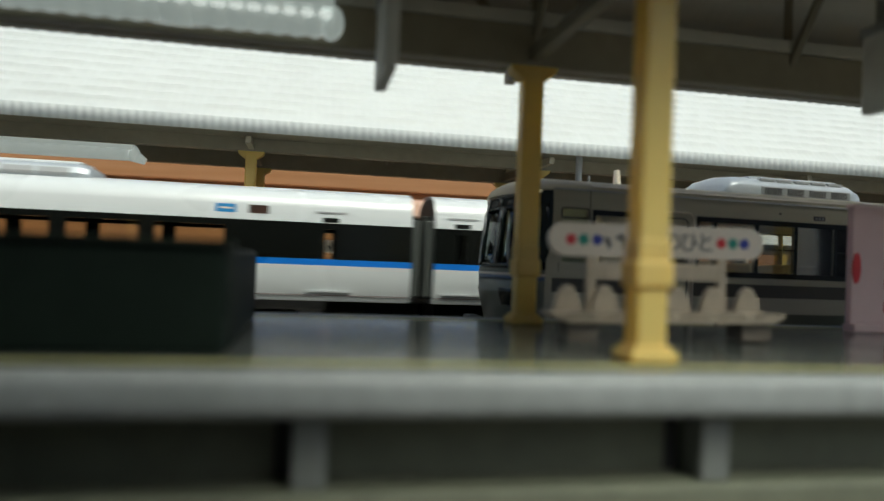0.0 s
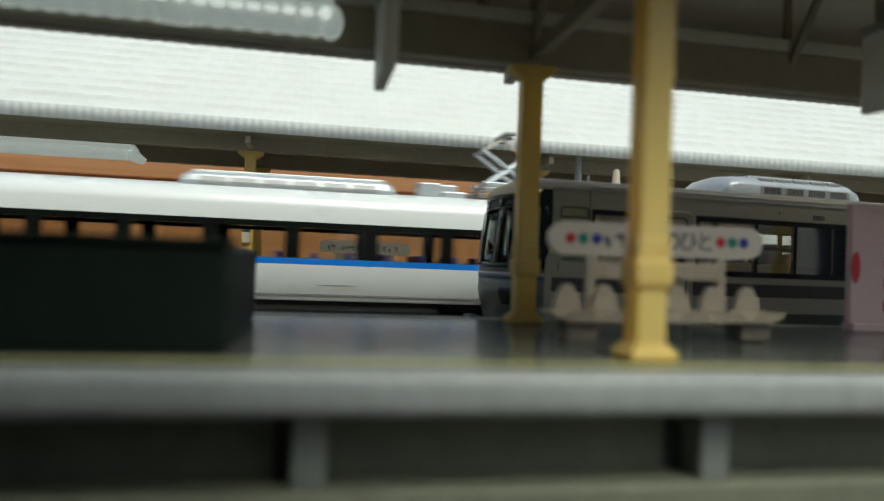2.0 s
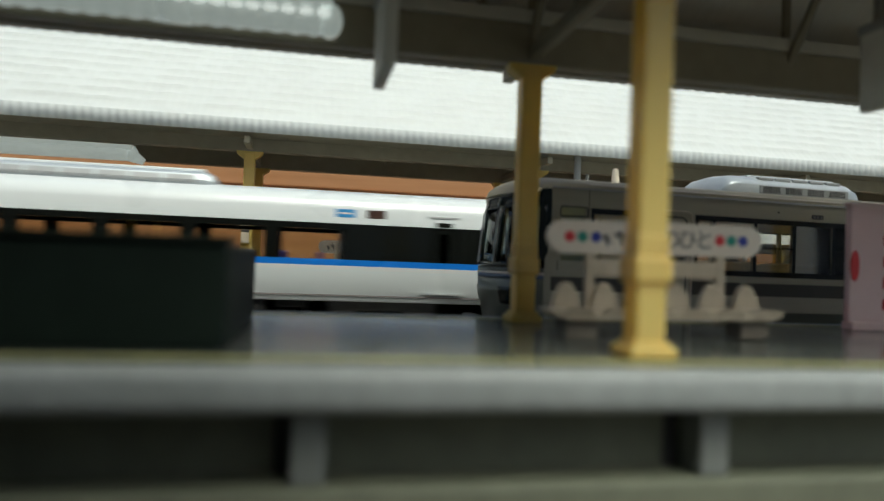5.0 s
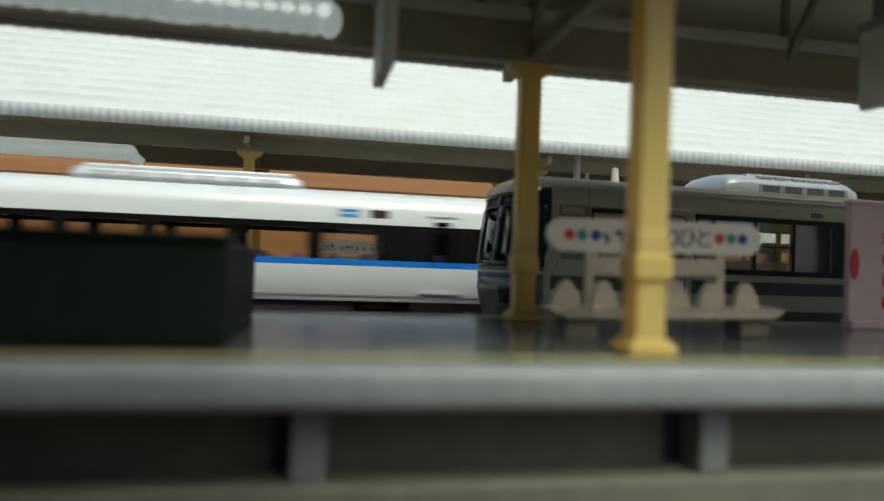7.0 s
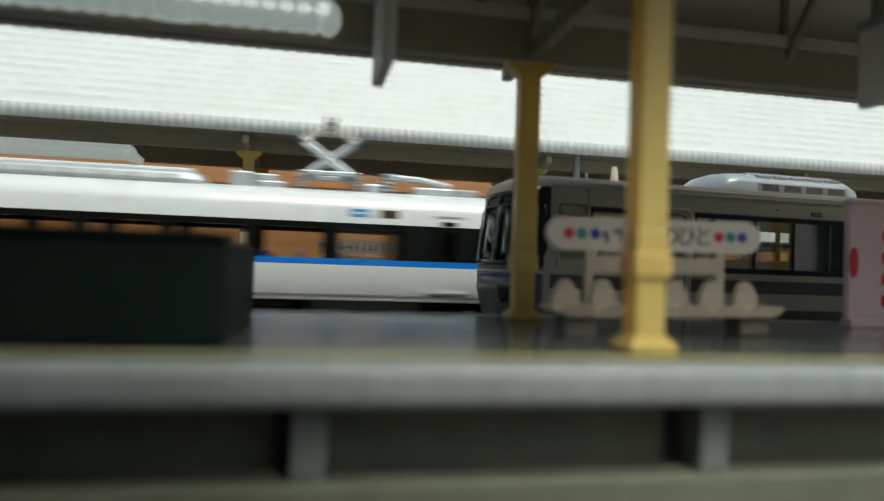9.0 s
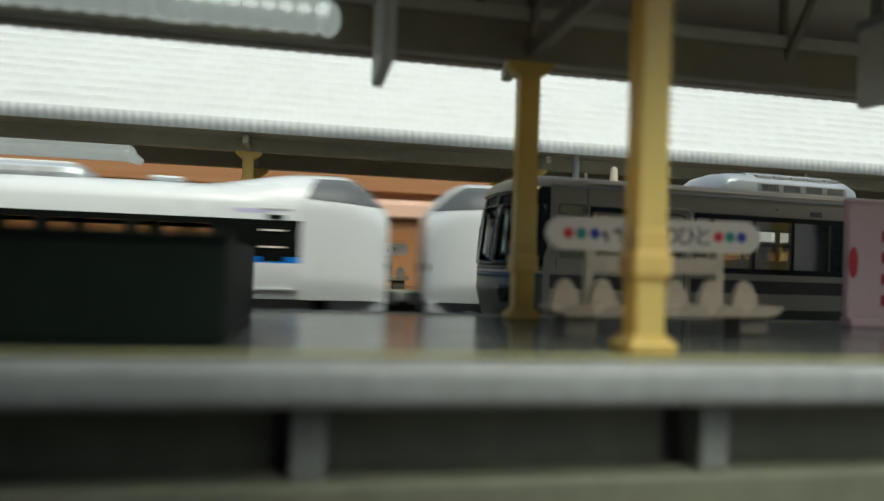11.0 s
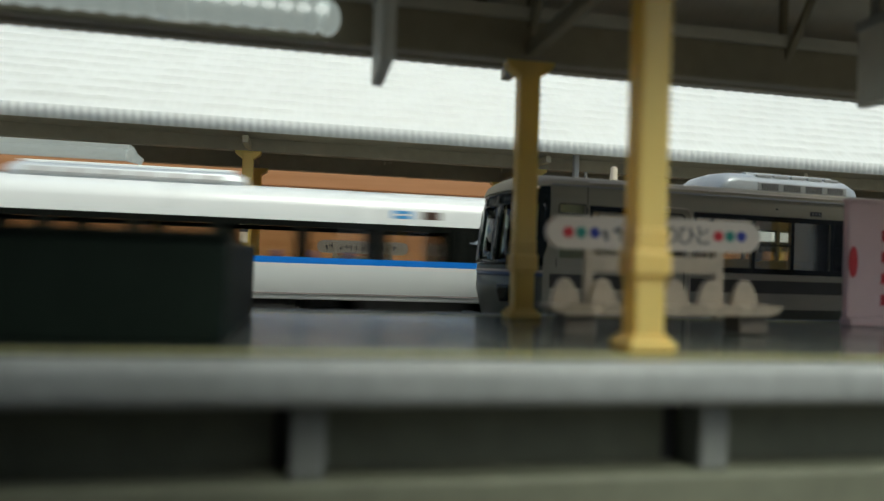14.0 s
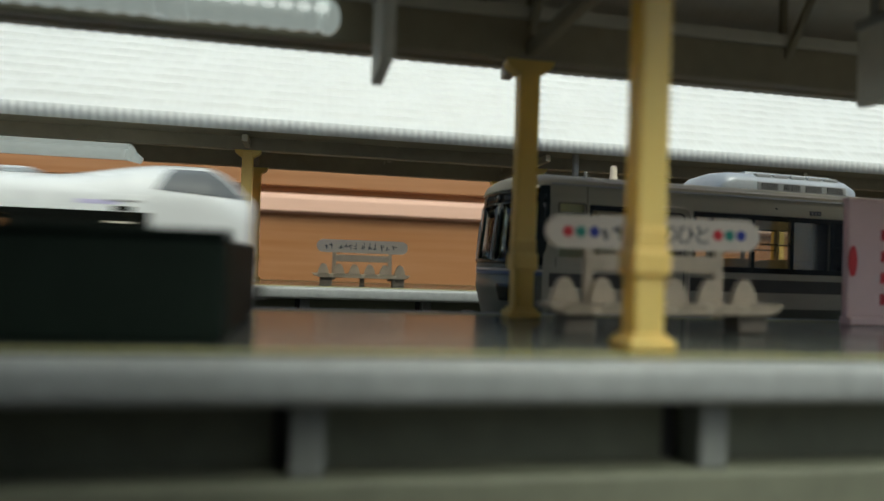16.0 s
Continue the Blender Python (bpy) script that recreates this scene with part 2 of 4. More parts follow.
def roof_sheet(side):
    """One slope of corrugated sheet, bent down at the eave; side -1 faces the camera."""
    prof = [(EAVE - 0.3, ZE, 0), (EAVE - 0.05, ZE + 2.4, 0), (EAVE - 0.2, ZE + 2.65, 0)]
    n = 10
    for i in range(n):
        for a, lift in (((i + 0.04) / n, 0.30), ((i + 0.3) / n, 0.26), ((i + 0.98) / n, 0.0)):
            prof.append((EAVE - 0.2 - (EAVE - 0.2) * a, ZE + 2.6 + (ZR - ZE - 2.6) * a, lift if i else 0.0))
    step = 1.5 / 6
    cols = int((X1 - X0) / step)
    xs = X0 + np.arange(cols + 1) * step
    verts, faces = [], []
    rows = []
    for j, (u, w, lift) in enumerate(prof):
        p0, p1 = prof[max(0, j - 1)], prof[min(len(prof) - 1, j + 1)]
        d = Vector((p1[0] - p0[0], p1[1] - p0[1])).normalized()
        nx, nz = d.y, -d.x
        rows.append((u, w, nx, nz, lift, 0.12 if j < 2 else 0.012))
    for th in (0.0, -0.45):
        for u, w, nx, nz, lift, amp in rows:
            sway = 1 + 0.5 * np.sin(xs * 0.93 + u * 1.7) * np.sin(xs * 0.37 + w) + 0.35 * np.sin(xs * 0.21 + 2.3 * w)
            off = amp * np.cos(2 * np.pi * xs / 1.5) + th + lift * sway
            verts += [(x, side * (u + nx * o), w + nz * o) for x, o in zip(xs, off)]
    m, c = len(rows), cols + 1
    for j in range(m - 1):
        for i in range(cols):
            a = j * c + i
            faces.append((a, a + 1, a + c + 1, a + c))
            b = a + m * c
            faces.append((b, b + c, b + c + 1, b + 1))
    for i in range(cols):
        faces.append((i, i + m * c, i + 1 + m * c, i + 1))
    me = bpy.data.meshes.new("roof_sheet")
    me.from_pydata([(x * MM, y * MM, (z + ZP) * MM) for x, y, z in verts], [], faces)
    me.materials.append(ROOFW)
    me.polygons.foreach_set("use_smooth", [True] * len(me.polygons))
    return me


COLUMN_X = [23.1 + 62 * i for i in range(-3, 5)]
FAR_COLUMN_X = [-12.0 + 62 * i for i in range(-2, 6)]


def column(parent, x, y):
    bm = box(-1.12, 1.12, -1.06, 1.06, 0.9, 27.4, 0.25)
    col = part("column", bm, YELLOW, parent, "yellow plastic roof column")
    col.matrix_basis = pose(x * MM, y * MM, ZP * MM)
    part("collar", box(-1.4, 1.4, -1.36, 1.36, 5.0, 6.9, 0.28), YELLOW, col)
    part("collar", box(-1.2, 1.2, -1.16, 1.16, 6.8, 8.4, 0.2), YELLOW, col)
    b = box(-1.75, 1.75, -1.7, 1.7, 0, 0.75, 0.25)
    box(-1.4, 1.4, -1.35, 1.35, 0.7, 1.1, 0.15, b)
    part("base_plate", b, YELLOW, col)
    cap = extrude([(-2.7, 27.6), (2.7, 27.6), (2.5, 26.9), (1.2, 26.0), (-1.2, 26.0), (-2.5, 26.9)], -1.0, 1.0, "y", bevel=0.12)
    part("capital", cap, YELLOW, col)
    return col


def canopy(name, label, y, columns):
    c = thing(name, label, "platform roof", 0, y, 0)
    for s in (-1, 1):
        ob = new("roof_sheet", roof_sheet(s))
        ob.parent = c
        tagged(ob, "bright white corrugated roof sheet")
        part("eave_strip", box(X0, X1, min(s * 23.6, s * 22.9), max(s * 23.6, s * 22.9), ZP + ZE + 0.1, ZP + ZE + 1.2, 0.1), ROOFIN, c)
        part("long_beam", box(X0, X1, s * 13.6 - 1.0, s * 13.6 + 1.0, ZP + 27.5, ZP + 31.9, 0.2), ROOFIN, c)
        part("purlin", box(X0, X1, s * 13.6 - 1.3, s * 13.6 + 1.3, ZP + 31.9, ZP + 33.3, 0.15), BEAM, c)
        part("soffit", extrude([(s * 23.3, ZP + 30.9), (s * 14.6, ZP + 30.2), (s * 14.6, ZP + 30.6), (s * 23.3, ZP + 31.3)], X0, X1), ROOFIN, c)
        for x in columns:
            column(c, x, s * 13.6)
    part("ridge_cap", extrude([(-2.4, ZP + ZR - 1.9), (0, ZP + ZR + 0.6), (2.4, ZP + ZR - 1.9), (0, ZP + ZR - 0.4)], X0, X1), ROOFW, c)
    chord = mesh_object("tie_beam", box(-0.6, 0.6, -22.6, 22.6, 27.9, 29.4, 0.15), ROOFIN)
    bm = bmesh.new()
    for s in (-1, 1):
        tube((0, s * 13.6, 29.5), (0, s * 3.0, 45), 0.5, n=8, bm=bm)
        tube((0, s * 13.6, 29.5), (0, s * 13.6, 41), 0.5, n=8, bm=bm)
        tube((0, s * 13.6, 29.5), (0, s * 20, 35.5), 0.45, n=8, bm=bm)
    tube((0, 0, 29), (0, 0, 52), 0.55, n=8, bm=bm)
    web = mesh_object("truss_web", bm, ROOFIN)
    knees = [mesh_object("knee_brace", tube((0, s * 13.6, 29.8), (k * 8, s * 15.2, 36.6), 0.4, n=8), ROOFIN) for s in (-1, 1) for k in (-1, 1)]
    for x in columns:
        for nm, me in [("tie_beam", chord), ("truss_web", web)] + [("knee_brace", k) for k in knees]:
            shared(nm, me, c, x, 0, ZP)
    for i in range(len(columns) - 1):
        shared("truss_web", web, c, (columns[i] + columns[i + 1]) / 2, 0, ZP)
    return c


def ribbed_lamp(x0, x1, y, z, label, beads=True):
    """A clear moulded strip lamp: half-round ribbed cover under a flat tray."""
    l = thing("strip_lamp", label, "lamp", (x0 + x1) / 2, y, ZP + z, group="strip lamps under the roofs")
    h = (x1 - x0) / 2
    bm = bmesh.new()
    n, m = 12, int(2 * h / 0.45)
    rings = []
    for i in range(m + 1):
        x = -h + 2 * h * i / m
        e = min(1, (h - abs(x)) / 1.6)
        r = 2.2 * math.sqrt(max(0.02, 1 - (1 - e) ** 2)) + ((0.07 if i % 4 < 2 else -0.06) if beads else 0.0)
        rings.append([bm.verts.new((x, r * math.cos(math.pi * (1 + k / n)), 0.2 + r * math.sin(math.pi * (1 + k / n)))) for k in range(n + 1)])
    for a, b in zip(rings, rings[1:]):
        for k in range(n):
            bm.faces.new((a[k], a[k + 1], b[k + 1], b[k]))
    part("cover", bm, LAMPP, l, "clear ribbed plastic lamp cover", True)
    if beads:
        # Row of glowing beads imitates the sparkle along the cover.
        bm = bmesh.new()
        bmesh.ops.create_icosphere(bm, subdivisions=1, radius=0.40, matrix=Matrix.Diagonal((1.9, 1, 1, 1)))
        bead = mesh_object("glint_bead", bm, BRIGHT, True)
        for i in range(int(2 * h / 1.6)):
            shared("glint_bead", bead, l, -h + 1.2 + 1.6 * i, -2.1, -0.45)
    part("tray", box(-h, h, -2.4, 2.4, 0.15, 1.5, 0.2), LAMPP, l)
    if not beads:
        part("end_plug", tube((h - 0.6, 0, -0.6), (h + 2.2, 0, -2.0), 1.5, 0.7), LAMPP, l, "slanted lamp end plug")
    cap = bmesh.new()
    bmesh.ops.create_uvsphere(cap, u_segments=16, v_segments=10, radius=1.0, matrix=Matrix.Translation((h - 0.2, 0, -0.5)) @ Matrix.Diagonal((1.3, 1.9, 1.7, 1)))
    part("end_cap", cap, LAMPP, l, "rounded clear lamp end", True)
    for k in (-0.6, 0.6):
        part("hanger", tube((k * h, 0, 1.4), (k * h, 0, 6), 0.35), GREY, l)
    if beads:
        joint = extrude([(2.35 * math.cos(math.pi * (1 + k / 12)), 0.2 + 2.35 * math.sin(math.pi * (1 + k / 12))) for k in range(13)], h - 15.6, h - 12.9)
        part("joint_clip", joint, LAMPP, l, "clear clip joining two lamp lengths", True)


def hanging_board(x, y, label):
    b = thing("hanging_board", label, "sign", x, y, ZP + 21.9, group="boards hanging under the roof")
    part("panel", box(-0.55, 0.55, -4.6, 4.6, 0, 8.2, 0.2), BOARD, b)
    part("frame", box(-0.75, 0.75, -4.8, 4.8, 7.4, 8.4, 0.15), GREY, b)
    for k in (-3, 3):
        part("hanger", tube((0, k, 8.2), (0, k, 12), 0.3), GREY, b)


def track(y, x, x0, x1, rz, label):
    t = thing("railway_track", label, "track", x, y, 0, rz, kind="structure")
    part("roadbed", extrude([(-12.5, 0), (-9, 4.6), (9, 4.6), (12.5, 0)], x0, x1), BALLAST, t)
    for k in (-1, 1):
        part("rail", extrude([(k * 4.5 - .7, 5.2), (k * 4.5 - .7, 5.4), (k * 4.5 - .2, 5.6), (k * 4.5 - .35, 6.5), (k * 4.5 - .35, 7.0), (k * 4.5 + .35, 7.0), (k * 4.5 + .35, 6.5), (k * 4.5 + .2, 5.6), (k * 4.5 + .7, 5.4), (k * 4.5 + .7, 5.2)], x0, x1), RAIL, t)
    bm = bmesh.new()
    n = int((x1 - x0) / 4.2)
    for i in range(n):
        box(x0 + 4.2 * i, x0 + 4.2 * i + 1.7, -8, 8, 4.5, 5.25, 0, bm)
    ob = part("sleepers", bm, UNDER, t)
    tagged(ob, kind="stuff")


ground()
platform("platform_near", "island platform with dark glossy deck and grey edge", P)
platform("platform_far", "island platform before the wooden wall", F)
track(128.6, 0, -1430, 1430, 0, "straight track between the platforms")
track(95.4, 30, -260, 190, 4.0, "track along the platform with the parked train")
canopy("platform_canopy", "white corrugated platform roof on yellow columns", P, COLUMN_X)
canopy("platform_canopy", "white corrugated roof over the far platform", F, FAR_COLUMN_X)
ribbed_lamp(-58.0, 1.6, 67.3, 29.3, "long clear ribbed strip lamp under the roof")
ribbed_lamp(-95.0, -36.6, F - 5, 27.1, "long pale strip lamp under the far roof", False)
hanging_board(6.1, 60.1, "grey board hanging across the platform")
hanging_board(52.4, 53.1, "dark grey board hanging across the platform")


# ---- things on the platforms ----
def bench(x, y, tilt, label, dots):
    b = thing("platform_bench", label, "bench", x, y, ZP, group="benches with sign boards")
    b.rotation_euler = (0, radians(tilt), 0)
    me = bmesh.new()
    prof = [(-1.45, 0), (-1.25, 0.8), (-1.0, 1.7), (-0.75, 2.3), (-0.45, 2.65), (-0.15, 2.8), (0.15, 2.8), (0.45, 2.65), (0.75, 2.3), (1.0, 1.7), (1.25, 0.8), (1.45, 0)]
    extrude(prof, 0.0, 0.75, "y", bevel=0.12, bm=me)
    back = mesh_object("seat_back", me, BENCH, False)
    for i in range(6):
        shared("seat_back", back, b, -8.9 + 3.56 * i, 0.2, 2.0)
    s = extrude([(-11.6, 2.5), (11.0, 2.5), (10.6, 2.0), (9.6, 1.6), (-9.8, 1.6), (-11.0, 2.0)], -2.6, 1.0, "y", bevel=0.15)
    for i in range(6):
        hollow = tube((-8.9 + 3.56 * i, -2.75, 2.15), (-8.9 + 3.56 * i, -1.6, 2.35), 1.5, 1.3, 14)
        bmesh.ops.scale(hollow, vec=(1, 1, 0.34), space=Matrix.Translation((0, 0, -2.2)), verts=hollow.verts)
        part("seat_edge", hollow, BENCH, b)
    part("seat", s, BENCH, b)
    for k in (-1, 1):
        part("leg", box(k * 8.3 - 1.4, k * 8.3 + 1.4, -1.8, 0.6, 0, 1.65, 0.1), LEG, b, "dark brown bench foot")
    part("leg", box(-0.5, 0.5, -0.9, 0.3, 0, 1.65, 0.1), LEG, b)
    for k in (-1, 1):
        part("post", box(k * 6.5 - 0.45, k * 6.5 + 0.45, 0.7, 1.4, 1.0, 7.8, 0.1), BENCH, b)
    part("cross_board", box(-6.3, 6.3, 0.75, 1.3, 5.3, 6.9, 0.12), BENCH, b)
    out = []
    for i in range(13):
        a = math.pi * (i / 12 - 0.5)
        out.append((9.1 + 1.5 * math.cos(a), 8.86 + 1.5 * math.sin(a)))
    for i in range(13):
        a = math.pi * (i / 12 + 0.5)
        out.append((-9.1 + 1.5 * math.cos(a), 8.86 + 1.5 * math.sin(a)))
    sg = part("sign_board", extrude(out, 0.55, 1.25, "y"), SIGNW, b, "white sign board with rounded ends")
    cols = ([(-8.6, RED), (-7.4, GREEN), (-6.1, NAVY), (6.2, RED), (7.4, GREEN), (8.6, NAVY)] if dots else [])
    for u, m in cols:
        part("dot", tube((u, 0.5, 8.86), (u, 0.56, 8.86), 0.5, n=16), m, sg)
    bars = ([-4.9, -3.7, -2.4, -0.9] if dots else [-8.2, -7.2, -5.0, -4.0, -2.9, -1.8, 0.2, 1.6, 3.0, 4.4, 5.8, 7.4])
    rnd = random.Random(7)
    for u in bars:
        bm = bmesh.new()
        for q in range(4):
            x, z = u + rnd.uniform(-0.3, 0.3), 8.86 + rnd.uniform(-0.5, 0.5)
            w, h = (rnd.uniform(0.3, 0.5), 0.08) if q % 2 else (0.08, rnd.uniform(0.3, 0.55))
            box(x - w, x + w, 0.5, 0.545 + 0.002 * q, z - h, z + h, 0, bm)
        part("mark", bm, INK, sg)
    if dots:
        for u, ch in ((1.2, "の"), (2.9, "ひ"), (4.6, "と")):
            cu = bpy.data.curves.new("letter", "FONT")
            cu.body, cu.size, cu.align_x, cu.extrude = ch, 2.0 * MM, "CENTER", 0.03 * MM
            tmp = bpy.data.objects.new("letter", cu)
            me = bpy.data.meshes.new_from_object(tmp)
            bpy.data.objects.remove(tmp)
            me.transform(pose(u * MM, 0.52 * MM, 8.15 * MM, 90))
            me.materials.append(INK)
            ob = new("letter", me)
            ob.parent = sg


def stair_wall():
    s = thing("stair_parapet", "low matt black stair parapet on the platform", "wall", -35.6, 45.4, ZP)
    part("wall", box(-60, 30.9, -1.2, 1.2, 0, 6.6, 0.35), BOXBLACK, s)
    part("wall", box(28.7, 30.9, 1.2, 24, 0, 6.6, 0.35), BOXBLACK, s)
    part("wall", box(-60, 30.9, 22.0, 24.2, 0, 6.6, 0.35), BOXBLACK, s)
    part("coping", box(-60.2, 31.2, -1.5, 1.5, 6.6, 7.0, 0.15), BOXBLACK, s)


def notice_board():
    k = thing("notice_board", "pale pink standing notice board with red marks", "sign", 66.8, 69.8, ZP)
    part("panel", box(-5.1, 9.0, -0.45, 0.45, 0.9, 14.5, 0.25), PINK, k)
    part("frame", box(-5.2, 9.1, -0.55, 0.55, 14.2, 14.8, 0.2), PINK, k)
    part("foot", box(-4.9, 8.8, -0.9, 0.9, 0, 0.95, 0.15), PINK, k)
    oval = bmesh.new()
    extrude([(-4.45 + 0.55 * math.cos(a * math.pi / 10), 7.4 + 1.8 * math.sin(a * math.pi / 10)) for a in range(20)], -0.6, -0.4, "y", bm=oval)
    part("badge", oval, RED, k, "red oval badge")
    for z in (2.4, 4.9, 7.4, 9.9):
        part("badge", box(-0.6, 0.3, -0.55, -0.4, z, z + 1.3, 0.05), RED, k, "upright red mark")


def small_posts():
    s = thing("notice_plate", "small white notice plate on a yellow column", "sign", -12.2, F - 13.6 - 1.45, ZP + 8.6)
    part("plate", box(-0.8, 0.8, -0.25, 0.15, 0, 2.2, 0.08), SIGNW, s)
    part("top_strip", box(-0.85, 0.85, -0.3, 0.15, 2.2, 3.3, 0.08), INK, s)
    g = thing("roof_drain_pipe", "thin grey pole under the far eave", "pole", 57.6, 142.6, ZP)
    part("pole", tube((0, 0, 0), (0, 0, 31.0), 0.75), GREY, g)
    part("clamp", tube((0, 0, 20), (0, 0, 21), 1.05), GREY, g)


bench(31.8, P, -0.9, "beige six-seat plastic bench under a white sign board", True)
bench(13.5, F, 0.0, "pale six-seat bench with a grey sign board", False)
stair_wall()
notice_board()
small_posts()


# ---- the express train ----
LC = 146.4
RAILZ = 7.0
B0 = ZP - 1.2 - RAILZ        # body bottom over the rail
H = ZP - RAILZ               # platform top over the rail


def side_profile():
    """Half outline of the body, from the skirt to the roof's middle: out from the middle, up from the platform's top."""
    return [(8.45, -1.2), (8.75, -0.7), (9.02, 0.0), (9.25, 0.9), (9.44, 1.8), (9.58, 2.8), (9.67, 3.9), (9.7, 4.9), (9.7, 6.0), (9.62, 9.0), (9.45, 12.1), (9.15, 14.6), (8.9, 15.5),
            (8.2, 16.5), (7.2, 17.2), (5.5, 17.8), (3.0, 18.25), (0.0, 18.4)]


def cut(z0, z1):
    """The outline between two heights."""
    pr = side_profile()
    def at(z):
        for (u0, w0), (u1, w1) in zip(pr, pr[1:]):
            if w0 <= z <= w1:
                return (u0 + (u1 - u0) * (z - w0) / (w1 - w0), z)
        return pr[-1]
    return [at(z0)] + [q for q in pr if z0 + 1e-3 < q[1] < z1 - 1e-3] + [at(z1)]


def side_strip(s, z0, z1, x0, x1, t=0.6, proud=0.0, bm=None):
    o = [(s * (u + proud), w + H) for u, w in cut(z0, z1)]
    i = [(s * (u - t), w + H) for u, w in cut(z0, z1)]
    return extrude(o + i[::-1], x0, x1, bm=bm)


def bogie(parent, x):
    b = box(-9.5, 9.5, -6.6, -5.8, 1.6, 3.4, 0.3)
    box(-9.5, 9.5, 5.8, 6.6, 1.6, 3.4, 0.3, b)
    box(-2.2, 2.2, -6.5, 6.5, 1.8, 3.8, 0.3, b)
    ob = part("bogie", b, BOGIE, parent, "black bogie frame")
    ob.matrix_basis = pose(x * MM, 0, 0)
    for dx in (-7, 7):
        w = tube((dx, -5.2, 2.4), (dx, 5.2, 2.4), 0.6, n=10)
        for k in (-1, 1):
            tube((dx, k * 4.1, 2.4), (dx, k * 5.0, 2.4), 2.45, n=20, bm=w)
        part("wheelset", w, RAIL, ob)


def pantograph(parent, x):
    z = H + 18.4
    bs = box(-5.2, 5.2, -4.2, -3.3, 2.2, 3.1, 0.2)
    box(-5.2, 5.2, 3.3, 4.2, 2.2, 3.1, 0.2, bs)
    box(-4.9, -4.0, -4.2, 4.2, 2.2, 3.0, 0.15, bs)
    box(4.0, 4.9, -4.2, 4.2, 2.2, 3.0, 0.15, bs)
    tube((-3.6, -3.4, 3.0), (-3.6, 3.4, 3.0), 0.45, n=10, bm=bs)
    tube((3.6, -3.4, 3.0), (3.6, 3.4, 3.0), 0.45, n=10, bm=bs)
    pg = part("pantograph", bs, SILVER_PAINT, parent, "raised blue-grey diamond pantograph")
    pg.matrix_basis = pose(x * MM, 0, z * MM)
    for k in (-1, 1):
        for j in (-1, 1):
            bm = tube((k * 5.0, j * 3.8, -0.8), (k * 5.0, j * 3.8, 2.3), 0.45, n=10)
            for i in range(5):
                tube((k * 5.0, j * 3.8, -0.5 + 0.56 * i), (k * 5.0, j * 3.8, -0.2 + 0.56 * i), 0.8, n=12, bm=bm)
            part("insulator", bm, GREY, pg, "ribbed pale grey insulator")
    for j in (-1, 1):
        for k in (-1, 1):
            bm = tube((k * 3.6, j * 3.1, 3.0), (0.1 * k, j * 3.05, 5.5), 0.52, 0.44, n=8)
            tube((0.1 * k, j * 3.05, 5.5), (-k * 4.9, j * 3.0, 9.0), 0.44, 0.40, n=8, bm=bm)
            part("lower_arm", bm, SILVER_PAINT, pg)
            bm = tube((-k * 4.9, j * 3.0, 9.0), (-0.5 * k, j * 2.2, 11.9), 0.2, n=8)
            part("upper_arm", bm, SIGNW, pg)
    for k in (-1, 1):
        part("cross_rod", tube((k * 4.9, -3.3, 9.0), (k * 4.9, 3.3, 9.0), 0.42, n=8), SILVER_PAINT, pg)
    bm = box(-1.0, -0.4, -4.4, 4.4, 12.0, 12.7, 0.12)
    box(0.4, 1.0, -4.4, 4.4, 12.0, 12.7, 0.12, bm)
    tube((-0.8, -2.6, 11.8), (0.8, -2.6, 11.8), 0.35, n=8, bm=bm)
    tube((-0.8, 2.6, 11.8), (0.8, 2.6, 11.8), 0.35, n=8, bm=bm)
    part("contact_head", bm, BOGIE, pg, "dark contact head")
    # roof gear beside it
    part("switch_box", box(-17.0, -13.2, -3.8, 2.5, -0.7, 2.3, 0.25), SILVER_PAINT, pg, "pale blue-grey roof box")
    g = box(-12.8, -9.4, -1.0, 4.0, -0.7, 2.4, 0.3)
    box(-12.4, -8.0, -3.4, -1.2, -0.7, 0.9, 0.25, g)
    part("switch_box", g, SILVER_PAINT, pg, "grey roof equipment boxes")
    r = box(6.6, 9.2, -3.6, 0.5, -0.7, 1.3, 0.3)
    part("switch_box", r, SILVER_PAINT, pg)
    r = bmesh.new()
    for y in (-3.0, -0.6):
        tube((10.5, y, -0.5), (10.5, y, 3.4), 0.6, n=10, bm=r)
        for i in range(5):
            tube((10.5, y, 0.1 + 0.7 * i), (10.5, y, 0.45 + 0.7 * i), 1.05, n=12, bm=r)
    part("arrester", r, SILVER_PAINT, pg, "tall ribbed grey arrester")
    r = tube((11.2, -2.6, 2.7), (16.5, -2.6, 2.5), 0.62, n=10)
    tube((16.5, -2.6, 2.5), (22.2, -2.6, 1.5), 0.62, n=10, bm=r)
    part("roof_cable", r, SILVER_PAINT, pg)
    part("cable_trough", box(15.4, 22.6, -4.0, 1.0, -0.7, 1.1, 0.3), SILVER_PAINT, pg)
    part("end_box", box(23.0, 27.2, -3.8, 2.0, -0.7, 1.1, 0.35), GREY, pg)


